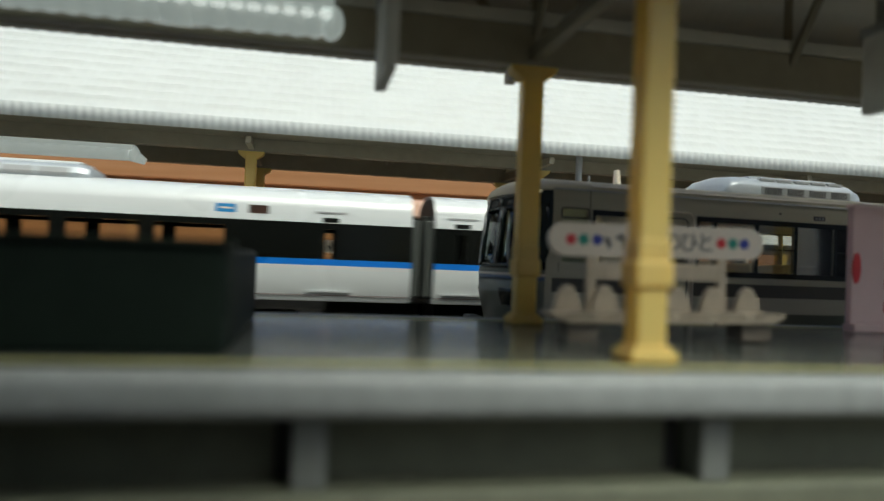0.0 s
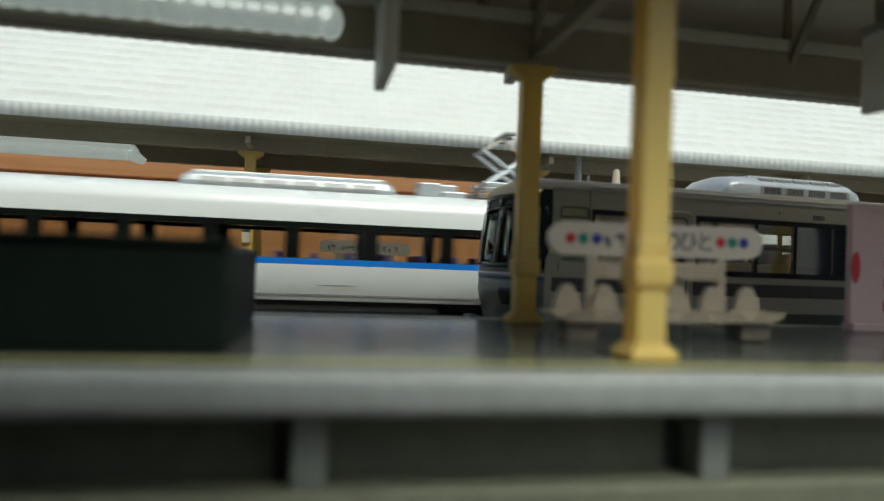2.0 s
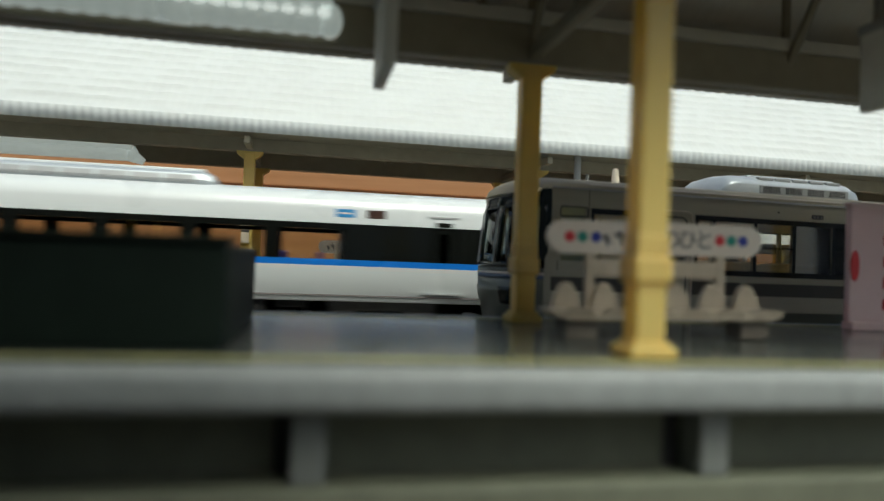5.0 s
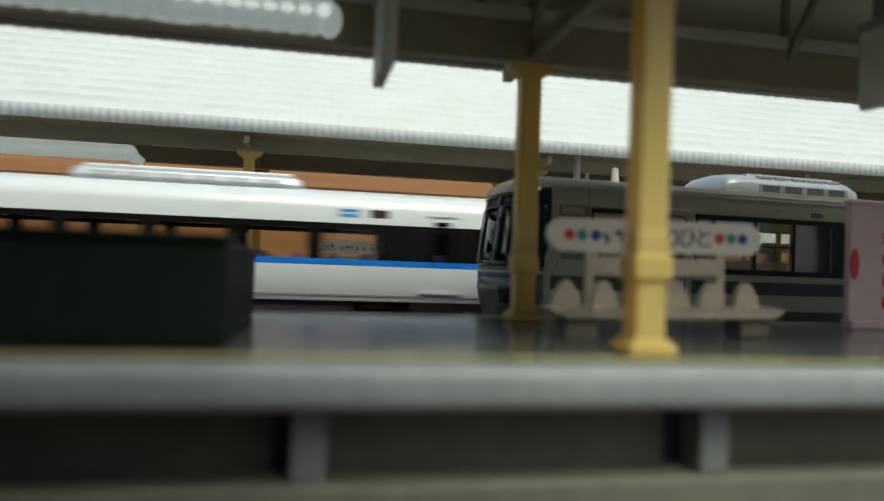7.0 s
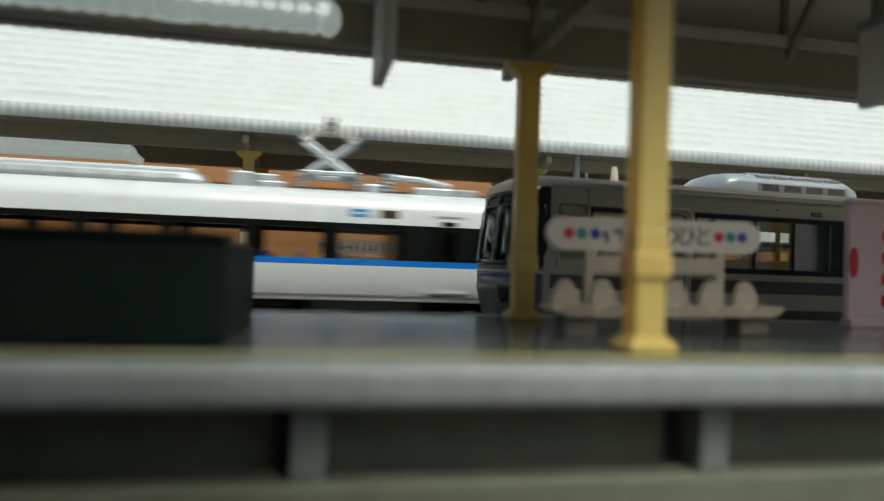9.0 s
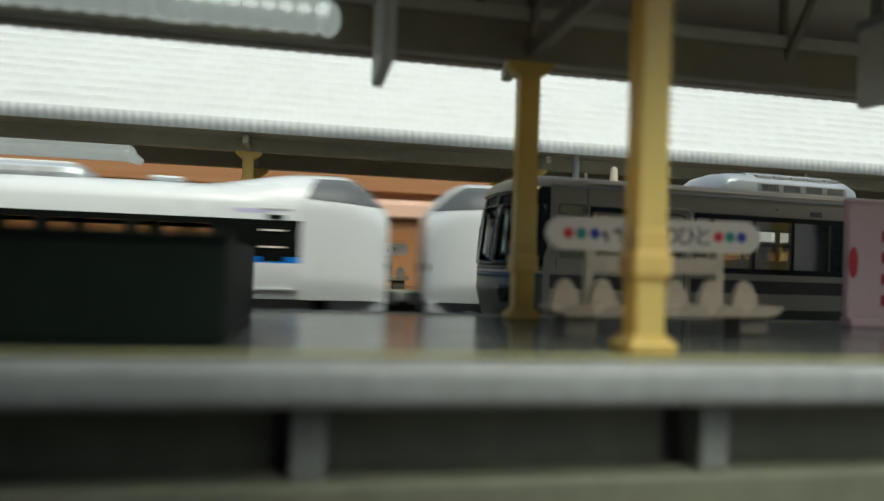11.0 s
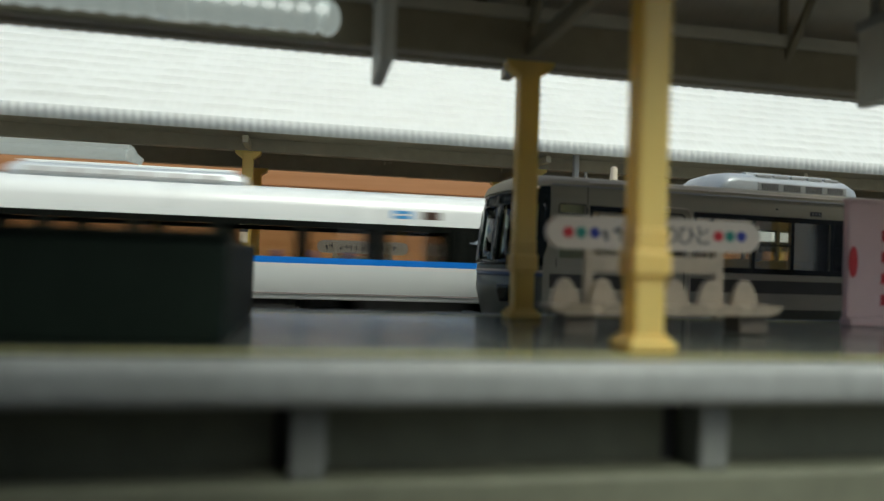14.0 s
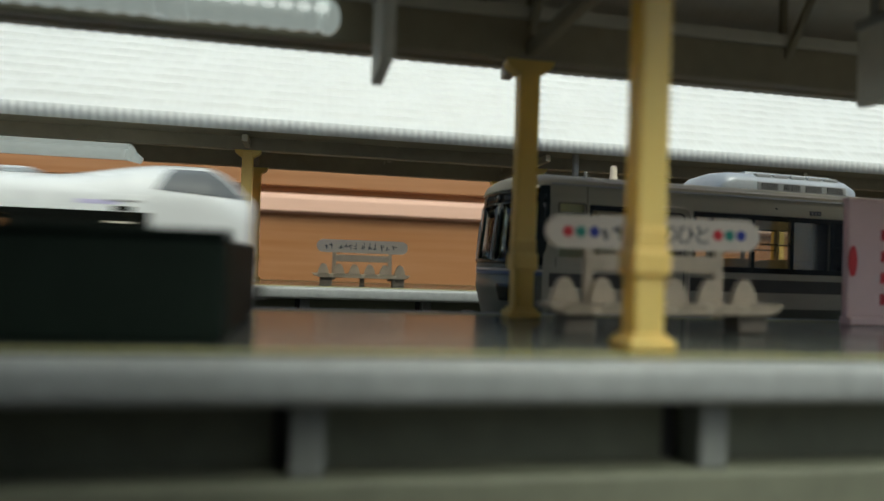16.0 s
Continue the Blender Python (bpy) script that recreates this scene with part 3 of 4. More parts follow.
def aircon(parent, x0, x1):
    pr = [(-5.6, 0), (-5.6, 0.9), (-5.1, 1.9), (-4.2, 2.45), (0, 2.75), (4.2, 2.45), (5.1, 1.9), (5.6, 0.9), (5.6, 0)]
    bm = bmesh.new()
    rings = []
    for x, k in ((x0, 0.35), (x0 + 0.5, 0.75), (x0 + 1.6, 0.96), (x0 + 2.6, 1), (x1 - 2.6, 1), (x1 - 1.6, 0.96), (x1 - 0.5, 0.75), (x1, 0.35)):
        rings.append([bm.verts.new((x, u * (0.8 + 0.2 * k), w * k + H + 17.7)) for u, w in pr])
    for a, b in zip(rings, rings[1:]):
        for i in range(len(pr) - 1):
            bm.faces.new((a[i], a[i + 1], b[i + 1], b[i]))
    bm.faces.new(rings[0])
    bm.faces.new(rings[-1])
    ob = part("air_conditioner", bm, SILVER_PAINT, parent, "silver-grey rounded roof air conditioner")
    n = 6
    w = (x1 - x0 - 6) / n
    for i in range(n):
        a = x0 + 3 + i * w
        g = extrude([(-5.72, 0.35), (-5.72, 0.85), (-5.35, 1.65), (-5.0, 1.65), (-5.0, 0.35)], a + 0.3, a + w - 0.3)
        for v in g.verts:
            v.co.z += H + 17.7
        part("grille", g, GREY, ob)
    bm = box(x0 + 2, x1 - 2, -3.6, 3.6, 2.3 + H + 17.7, 2.95 + H + 17.7, 0.2)
    part("top_lid", bm, WHITE, ob)


def swoosh(parent, pts, mat, y):
    """A thin bird-like stroke as a flat raised band of the given centre points and widths."""
    bm = bmesh.new()
    a = [bm.verts.new((x, y, z + w / 2)) for x, z, w in pts]
    b = [bm.verts.new((x, y, z - w / 2)) for x, z, w in pts]
    c = [bm.verts.new((x, y + 0.06, z)) for x, z, w in pts]
    for i in range(len(pts) - 1):
        bm.faces.new((a[i], a[i + 1], b[i + 1], b[i]))
        bm.faces.new((a[i + 1], a[i], c[i], c[i + 1]))
        bm.faces.new((b[i], b[i + 1], c[i + 1], c[i]))
    part("emblem_stroke", bm, mat, parent)


def express_car(label, nose=0, panto=False, logo=0, signs=True, door_l=7.0, door_r=16.0, shown=(33.3, 28.0), first=22.3, plate=73.0, most=123.0, group="cars of the express train"):
    """nose: -1 at the front end, 1 at the rear; x runs from 0 at the front coupling to LC at the rear."""
    c = thing("express_car", label, "train car", 0, 128.6, RAILZ, group=group)
    a, b = 2.0, LC - 2.0
    xa, xb = (18.8 if nose < 0 else a), (LC - 18.8 if nose > 0 else b)
    pr = [(-u, w + H) for u, w in cut(-1.2, 4.9)][::-1] + [(u, w + H) for u, w in cut(-1.2, 4.9)]
    soft(part("lower_body", extrude([(u, w) for u, w in pr] + [(u * 0.93, max(w, B0 + 0.7)) for u, w in pr[::-1]], xa, xb), WHITE, c, "white painted lower side"))
    for s in (-1, 1):
        part("stripe", side_strip(s, 4.9, 5.95, xa, xb), BLUE, c, "bright blue stripe below the windows")
        bm = side_strip(s, 11.05, 12.1, xa, xb)
        edges = [xa]
        least, most = (28.0 if nose < 0 else 20.0), (127.0 if logo > 0 else 118.0 if nose > 0 else most)
        wins = [(first + 13.3 * k, first + 13.3 * k + 10.9) for k in range(-1, 9)]
        wins = [w for w in wins if w[0] > least and w[1] < most]
        if nose == 0:
            wins = [(15.6, 19.4)] + wins
        door = ([(door_l - 0.8, door_l + 0.8)] if nose >= 0 else []) + ([(LC - door_r - 0.9, LC - door_r + 0.9)] if nose <= 0 and logo <= 0 else [])
        wins = [w for w in wins if all(w[1] < d0 - 0.8 or w[0] > d1 + 0.8 for d0, d1 in door)]
        opens = sorted(wins + door)
        for w in opens:
            edges += list(w)
        edges.append(xb)
        for i in range(0, len(edges), 2):
            side_strip(s, 5.95, 11.05, edges[i], edges[i + 1], bm=bm)
        part("window_band", bm, BLACK, c, "glossy black window band")
        for w in opens:
            part("pane", side_strip(s, 5.97, 11.03, w[0] + 0.02, w[1] - 0.02, 0.15, -0.28), PANE, c).visible_shadow = False
    roofp = [(-u, w + H) for u, w in cut(12.1, 18.4)] + [(u, w + H) for u, w in cut(12.1, 18.4)][::-1][1:]
    inner = [(u * 0.93, H + 12.1 + (w - H - 12.1) * 0.9) for u, w in roofp]
    soft(part("roof", extrude(roofp + inner[::-1], xa, xb), WHITE, c, "white rounded roof"))
    full = [(-u, w + H) for u, w in side_profile()] + [(u, w + H) for u, w in side_profile()][::-1][1:]
    for k, x in ((-1, xa), (1, xb)):
        if (k == nose):
            continue
        x_0, x_1 = (x, x + 0.5) if k < 0 else (x - 0.5, x)
        part("end_wall", extrude([(u * 0.985, H - 1.1 + (w - H + 1.2) * 0.985) for u, w in full], x_0, x_1), GANG, c)
        bm = bmesh.new()
        for j in range(3):
            y0, y1 = sorted((x + k * 0.5 * j, x + k * (0.5 * j + 0.35)))
            box(y0, y1, -4.2, 4.2, B0 + 0.6, H + 14.5, 0.1, bm)
        box(*sorted((x, x + k * 1.6)), -8.6, -7.4, B0 + 1.2, H + 13.4, 0.2, bm)
        box(*sorted((x, x + k * 1.6)), 7.4, 8.6, B0 + 1.2, H + 13.4, 0.2, bm)
        part("gangway", bm, GANG, c, "dark grey gangway bellows and fairings")
    part("floor", box(xa + 0.5, xb - 0.5, -9.0, 9.0, H - 0.3, H + 1.0), SEATG, c)
    seat = box(-0.5, 1.4, -2.9, 2.9, 1.0, 2.6, 0.25)
    box(0.9, 1.7, -2.9, 2.9, 1.0, 7.2, 0.3, seat)
    me = mesh_object("seat", seat, SEATB)
    x = xa + 24 if nose < 0 else xa + 19
    while x < xb - (24 if nose > 0 else 27):
        for y in (-5.2, 5.2):
            shared("seat", me, c, x, y, H)
        x += 6.2
    for q in (xa + 16.5, xb - 19.5):
        part("partition", box(q, q + 0.5, -8.9, 8.9, H + 1, H + 15.5), BLACK, c)
    # underframe
    skirt = box(44, 100, -7.8, 7.8, B0 - 2.0, B0 + 0.4, 0.4)
    box(36, 42, -6.5, 6.5, B0 - 1.4, B0 + 0.4, 0.3, skirt)
    box(102, 107, -6.5, 6.5, B0 - 1.4, B0 + 0.4, 0.3, skirt)
    part("underframe", skirt, UNDER, c, "black underfloor equipment")
    bogie(c, 26)
    bogie(c, LC - 26)
    if nose == 0:
        aircon(c, *((55, 92) if panto else (53, 91)))
    else:
        aircon(c, 55, 92)
    if panto:
        pantograph(c, 113.5)
    # vents over the doors, lit signs, hand rails
    for s in (-1, 1):
        doors = ([door_l] if nose >= 0 else [23.0]) + ([LC - 23.0] if nose > 0 else [LC - door_r] if logo <= 0 else [])
        for dx in doors:
            part("door_gutter", side_strip(s, 13.75, 14.05, dx - 2.6, dx + 2.6, 0.2, 0.12), GREY, c)
            part("door_head", side_strip(s, 12.2, 13.0, dx - 1.4, dx + 1.4, 0.2, 0.03), BLACK, c)
            part("door_step", side_strip(s, 0.35, 0.7, dx - 3.6, dx + 3.6, 0.2, 0.3), WHITE, c)
        part("skirt_lip", side_strip(s, -1.2, -0.95, xa, xb, 0.3, 0.12), WHITE, c)
        if signs:
            xs = shown if nose > 0 else (LC - shown[0], LC - shown[1])
            for q, m, l in ((xs[0], DISPB, "blue destination display"), (xs[1], DISP, "dark brown number display")):
                part("display", side_strip(s, 13.2, 14.6, q - 1.6, q + 1.6, 0.2, 0.04), m, c, l)
            bm = side_strip(s, 13.75, 14.05, xs[0] - 1.0, xs[0] + 1.0, 0.2, 0.07)
            part("display_mark", bm, SIGNW, c)
        part("maker_plate", side_strip(s, 1.35, 1.6, plate, plate + 6, 0.2, 0.05), GREY, c)
        part("maker_plate", side_strip(s, 0.95, 1.2, plate, plate + 6, 0.2, 0.05), SIGNW, c)
    if logo:
        y = -9.72
        if logo > 0:
            x = LC - 15.4
            swoosh(c, [(x, H + 9.35, .08), (x + 1.2, H + 9.75, .45), (x + 2.6, H + 10.2, .55), (x + 4.6, H + 10.45, .4), (x + 7.2, H + 10.3, .08)], BIRD, y)
            swoosh(c, [(x + 0.2, H + 9.3, .08), (x + 1.8, H + 9.5, .7), (x + 3.2, H + 9.35, .6), (x + 4.6, H + 8.9, .3), (x + 8, H + 8.45, .3), (x + 13.0, H + 7.7, .25)], BIRD, y - 0.03)
            swoosh(c, [(x + 1.6, H + 9.85, .08), (x + 2.8, H + 9.8, .4), (x + 4.2, H + 9.65, .08)], DISPB, y - 0.05)
            swoosh(c, [(x + 1.2, H + 8.3, .08), (x + 2.6, H + 8.0, .45), (x + 4.4, H + 7.9, .35), (x + 6.2, H + 7.95, .06)], BIRD, y)
            swoosh(c, [(x + 4.5, H + 8.2, .08), (x + 8, H + 7.9, .22), (x + 13.0, H + 7.35, .2)], LINE, y)
        else:
            swoosh(c, [(2.5, H + 7.6, .4), (8, H + 8.6, .3), (13, H + 9.4, .06)], BIRD, y)
            swoosh(c, [(2.5, H + 7.0, .3), (12, H + 7.4, .3), (20, H + 7.0, .06)], LINE, y)
            swoosh(c, [(16, H + 10.0, .06), (20, H + 10.4, .25), (25, H + 10.5, .06)], BIRD, y)
    if nose:
        nose_part(c, nose)
    return c


def nose_part(c, nose):
    """The streamlined blunt cab: lofted sections from the car body to the tip, a raised cockpit with dark glass."""
    L = 15.3
    base = LC - 18.8 if nose > 0 else 18.8
    n = 24

    def top_at(d):
        g = min(1, max(0, (d + 20) / 22))
        top = 18.4 + 2.7 * g * g * (3 - 2 * g)
        if d > 7.0:
            top -= 5.6 * ((d - 7.0) / 8.0) ** 1.7
        return top

    def section(d):
        """Half outline at the distance d in front of the body joint."""
        top = top_at(d)
        wid = 9.7 * (1 - 0.42 * max(0, d / L) ** 4)
        pts = []
        for i in range(n + 1):
            a = i / n
            w = -1.2 + (top + 1.2) * a
            e = 1.0 if a < 0.66 else math.sqrt(max(0.0, 1 - ((a - 0.66) / 0.34) ** 2.4))
            lo = 0.92 + 0.08 * min(1, a / 0.14)
            pts.append((wid * e * lo * (1 - 0.02 * a), w))
        return pts
    bm = bmesh.new()
    rings = []
    for d in [0, 1.5, 3, 4.5, 6, 7.5, 9, 10.5, 12, 13, 14, 14.7, 15.1, 15.3]:
        s = section(d)
        x = base + nose * d
        rings.append([bm.verts.new((x, -u, w + H)) for u, w in s] + [bm.verts.new((x, u, w + H)) for u, w in s[::-1][1:]])
    for a, b in zip(rings, rings[1:]):
        for i in range(len(a) - 1):
            bm.faces.new((a[i], a[i + 1], b[i + 1], b[i]))
    bm.faces.new(rings[-1])
    part("cab_shell", bm, WHITE, c, "white streamlined blunt cab nose", True)
    bm = bmesh.new()
    rr = []
    for i in range(15):
        d = -21 * (1 - i / 14) + 0.05
        s = [(u, w) for u, w in section(d) if w >= 15.0]
        s = [(u, 15.0 if k == 0 else w) for k, (u, w) in enumerate(s[-6:])]
        rr.append([bm.verts.new((base + nose * d, -u, w + H + 0.02)) for u, w in s] + [bm.verts.new((base + nose * d, u, w + H + 0.02)) for u, w in s[::-1][1:]])
    for a, b in zip(rr, rr[1:]):
        for k in range(len(a) - 1):
            bm.faces.new((a[k], a[k + 1], b[k + 1], b[k]))
    part("cockpit_fairing", bm, WHITE, c, "", True)
    for s in (-1, 1):
        bm = bmesh.new()
        up = []
        for i in range(19):
            d = 0.7 + 13.5 * (i / 18) ** 1.15
            sec = section(d)
            z0 = 15.95 - 0.06 * (d - 0.7)
            z1 = min(15.95 + (d - 0.7) * 2.6, 19.8, sec[-1][1] - 0.9)
            z1 = max(z1, z0 + 0.08)

            def out(z):
                for (u0, w0), (u1, w1) in zip(sec, sec[1:]):
                    if w0 <= z <= w1:
                        return u0 + (u1 - u0) * (z - w0) / (w1 - w0)
                return 0.0
            up.append([bm.verts.new((base + nose * d, s * (out(z0 + (z1 - z0) * j / 6) + 0.10), z0 + (z1 - z0) * j / 6 + H + 0.03)) for j in range(7)])
        for a, b in zip(up, up[1:]):
            for j in range(6):
                bm.faces.new((a[j], a[j + 1], b[j + 1], b[j]))
        part("cab_window", bm, CABSIDE, c, "dark grey cab side window", True)
        part("window_sill", tube((base + nose * 0.7, s * (section(0.7)[20][0] + 0.0), H + 15.7), (base + nose * 9.0, s * (section(9.0)[19][0] + 0.1), H + 15.3), 0.22, n=8), MASK, c)
        part("cab_door", side_strip(s, 5.2, 12.0, *sorted((base - nose * 6.6, base - nose * 2.4)), 0.2, 0.05), BLACK, c)
        for z in (7.4, 10.2):
            part("cab_rail", side_strip(s, z, z + 0.3, *sorted((base - nose * 6.4, base - nose * 2.6)), 0.2, 0.25), SIGNW, c)
        part("script_mark", side_strip(s, 13.2, 13.9, *sorted((base - nose * (11.0 if nose > 0 else 9.5), base - nose * (4.8 if nose > 0 else 3.0))), 0.2, 0.04), LILAC, c, "faint lilac mark")
        part("headlight", tube((base + nose * 13.9, s * 5.0, H + 5.0), (base + nose * 15.4, s * 4.6, H + 5.0), 1.3, 1.0, 14), MASK, c)
    if nose > 0:
        part("roof_aerial_box", box(base - 25.5, base - 20.5, -3.2, 3.2, H + 18.2, H + 19.3, 0.4), SILVER_PAINT, c, "low silver roof box")
    bm = tube((base + nose * 13, 0, H - 0.9), (base + nose * 17.6, 0, H - 0.9), 1.1, n=12)
    box(*sorted((base + nose * 15.6, base + nose * 17.6)), -2.2, 2.2, H - 2.2, H + 0.4, 0.3, bm)
    part("coupler", bm, UNDER, c)
    part("snow_plough", box(*sorted((base + nose * 5, base + nose * 15.0)), -6.2, 6.2, B0 - 2.4, B0 + 0.3, 0.5), SILVER_PAINT, c)


# ---- the parked train ----
def parked_car():
    c = thing("commuter_car", "parked stainless commuter train car with dark cab front", "train car", 28.7, 95.6, RAILZ, 4.0)
    Lp = 132.0
    pr = [(9.35, -1.9), (9.6, -0.8), (9.7, 0.6), (9.7, 14.1), (9.62, 16.4), (9.3, 17.15), (8.6, 17.6), (6.5, 18.1), (3, 18.5), (0, 18.6)]

    def at(z):
        for (u0, w0), (u1, w1) in zip(pr, pr[1:]):
            if w0 <= z <= w1:
                return u0 + (u1 - u0) * (z - w0) / (w1 - w0)
        return 0

    def strip(s, z0, z1, x0, x1, t=0.5, proud=0.0, bm=None):
        zs = [z0] + [w for u, w in pr if z0 < w < z1] + [z1]
        o = [(s * (at(z) + proud), z + H) for z in zs]
        return extrude(o + [(s * (at(z) - t), z + H) for z in zs[::-1]], x0, x1, bm=bm)

    def outline(s, x0, x1, z0, z1, r, w, proud, bm=None):
        """A thin raised line round a door, with rounded upper corners."""
        own = bm or bmesh.new()
        pts = [(x0, z0)] + [(x0 + r - r * math.cos(a * math.pi / 8), z1 - r + r * math.sin(a * math.pi / 8)) for a in range(5)]
        pts += [(x1 - r + r * math.sin(a * math.pi / 8), z1 - r + r * math.cos(a * math.pi / 8)) for a in range(5)] + [(x1, z0)]
        for (xa, za), (xb, zb) in zip(pts, pts[1:]):
            tube((xa, s * (9.7 + proud), za + H), (xb, s * (9.7 + proud), zb + H), w, n=6, bm=own)
        return own
    wins = [(8.2, 13.4), (24.2, 26.4), (27.0, 33.3), (33.9, 40.0), (40.6, 47.0), (47.6, 54.0), (54.6, 57.4), (70, 78), (79, 87), (88, 96), (112, 120)]
    glazed = [(23.7, 57.9), (69.5, 96.5), (7.75, 13.9), (111.5, 120.5)]
    for s in (-1, 1):
        part("skirt_panel", strip(s, -1.9, 0.6, 2.2, Lp), APRON, c, "dark grey skirt under the side")
        part("lower_panel", strip(s, 0.6, 2.9, 2.2, Lp), STEEL, c, "brushed stainless lower side")
        part("brown_band", strip(s, 2.9, 4.75, 2.2, Lp), BROWN, c, "dark brown side band")
        part("silver_line", strip(s, 4.75, 5.6, 2.2, Lp, 0.5, 0.07), STEEL, c, "pale line under the windows")
        bm = strip(s, 5.6, 6.28, 7.4, Lp)
        strip(s, 13.4, 14.1, 7.4, Lp, bm=bm)
        last = 7.4
        part("upper_panel", strip(s, 14.1, 16.4, 2.2, Lp), STEEL, c, "pale stainless panel over the windows")
        for x0, x1 in wins:
            strip(s, 6.28, 13.4, last, x0, bm=bm)
            last = x1
            part("pane", strip(s, 6.3, 13.38, x0, x1, 0.12, -0.22), PANE, c).visible_shadow = False
            f = strip(s, 6.28, 6.45, x0 - 0.1, x1 + 0.1, 0.3, 0.05)
            strip(s, 13.25, 13.4, x0 - 0.1, x1 + 0.1, 0.3, 0.05, f)
            if x1 - x0 > 5.8 and int(x0) % 2:
                strip(s, 9.75, 9.95, x0, x1, 0.3, 0.02, f)
            part("window_frame", f, BLACK, c)
        strip(s, 6.28, 13.4, last, Lp, bm=bm)
        part("side_wall", bm, STEEL, c, "stainless steel side wall")
        for x0, x1 in glazed:
            e = strip(s, 5.65, 6.3, x0, x1, 0.2, 0.05)
            strip(s, 13.38, 14.0, x0, x1, 0.2, 0.05, e)
            for p, q in zip([x0] + [b for a, b in wins if x0 < a and b < x1], [a for a, b in wins if x0 < a and b < x1] + [x1]):
                strip(s, 6.3, 13.38, p + 0.02, q - 0.02, 0.2, 0.05, e)
            part("window_band", e, BLACK, c, "black band joining the windows")
        inner = strip(s, 1.0, 6.2, 9.2, Lp - 1, 0.15, -0.55)
        strip(s, 13.5, 16.2, 9.2, Lp - 1, 0.15, -0.55, inner)
        for p, q in zip([9.2] + [b for a, b in wins if a > 20], [a for a, b in wins if a > 20] + [Lp - 1]):
            strip(s, 6.2, 13.5, p + 0.1, q - 0.1, 0.15, -0.55, inner)
        part("inner_lining", inner, CREAM, c, "cream plastic inner lining")
        for dx in (14.4, 58.6, 100.0):
            d = strip(s, -0.5, 13.6, dx, dx + 8.6, 0.2, 0.05)
            dr = part("door", d, STEEL, c, "stainless sliding door")
            for q in (0.9, 4.7):
                part("door_window", strip(s, 6.3, 11.8, dx + q, dx + q + 2.9, 0.2, 0.09), MASK, dr)
            part("door_frame", outline(s, dx - 0.1, dx + 8.8, -0.4, 14.3, 1.0, 0.13, 0.08), SIGNW, dr, "thin pale rounded door outline")
            part("door_frame", outline(s, dx + 0.5, dx + 7.9, -0.4, 13.5, 0.8, 0.10, 0.08), INK, dr, "dark door seal")
        part("number_display", strip(s, 14.4, 15.05, 43.3, 45.3, 0.2, 0.06), INK, c)
        mk = bmesh.new()
        for q in (43.6, 44.2, 44.8):
            strip(s, 14.55, 14.9, q, q + 0.25, 0.2, 0.08, mk)
        part("number_mark", mk, GREY, c)
        part("rivet", strip(s, 14.95, 15.2, 37.3, 37.6, 0.2, 0.1), INK, c)
        part("rain_gutter", strip(s, 16.4, 16.62, 2.2, Lp, 0.3, 0.16), GREY, c)
        # Thin pale strip stands for the highlight on the roof lip.
        part("roof_edge_glint", strip(s, 17.05, 17.2, 7.6, Lp, 0.3, 0.10), SIGNW, c, "pale strip painted as a highlight along the roof edge")
        part("cab_side", strip(s, 5.6, 6.9, 2.2, 7.4, 0.4), STEEL, c)
        for x0, x1, z0, z1 in ((2.2, 3.5, 6.9, 14.1), (7.0, 7.4, 6.9, 14.1)):
            part("cab_side", strip(s, z0, z1, x0, x1, 0.4), STEEL, c)
        part("crew_window", strip(s, 6.92, 13.98, 3.52, 6.98, 0.15, -0.2), PANEG, c, "dark crew door window").visible_shadow = False
        part("crew_window_frame", outline(s, 3.3, 7.2, 12.7, 14.05, 0.3, 0.08, 0.05), INK, c)
        part("crew_window_frame", strip(s, 12.7, 12.85, 3.3, 7.2, 0.3, 0.06), INK, c)
        part("door_seam", strip(s, -0.5, 6.9, 3.02, 3.12, 0.2, 0.03), INK, c)
        part("joint_seam", strip(s, 0.6, 16.4, 7.36, 7.46, 0.2, 0.03), BROWN, c)
        # rear edge of the black cab mask, rounded towards its foot
        out = [(0.6, 16.2), (2.0, 16.25), (2.05, 14), (2.0, 11.0), (1.85, 9.2), (1.6, 7.9), (1.25, 7.0), (0.9, 6.7), (0.4, 6.6)]
        own = bmesh.new()
        a = [own.verts.new((x, s * (at(z) + 0.09), z + H)) for x, z in out]
        b = [own.verts.new((x, s * (at(z) - 0.3), z + H)) for x, z in out]
        own.faces.new(a)
        own.faces.new(b)
        for i in range(len(out)):
            j = (i + 1) % len(out)
            own.faces.new((a[i], a[j], b[j], b[i]))
        part("cab_mask", own, MASK, c, "glossy black cab mask wrapping round the corner")
        part("cab_side", strip(s, -1.9, 16.4, 1.1, 2.2, 0.4, -0.02), STEEL, c)
    rp = [(-u, w + H) for u, w in pr[4:]] + [(u, w + H) for u, w in pr[4:]][::-1][1:]
    part("roof", extrude(rp + [(u * 0.94, H + 16.0 + (w - H - 16.0) * 0.8) for u, w in rp[::-1]], 7.4, Lp), ROOFGREY, c, "grey roof")
    part("floor", box(1.5, Lp - 0.5, -9, 9, H - 0.4, H + 0.8), SEATG, c)
    part("rear_wall", box(Lp - 0.5, Lp, -9.2, 9.2, B0, H + 17), STEEL, c)
    part("cab_partition", box(7.6, 8.0, -9, 9, H + 0.8, H + 16.5), CREAM, c)
    seat = box(-1.2, 1.4, -3, 3, 0.8, 3.4, 0.3)
    box(0.8, 1.6, -3, 3, 0.8, 7.8, 0.3, seat)
    me = mesh_object("seat", seat, CREAM)
    x = 26.0
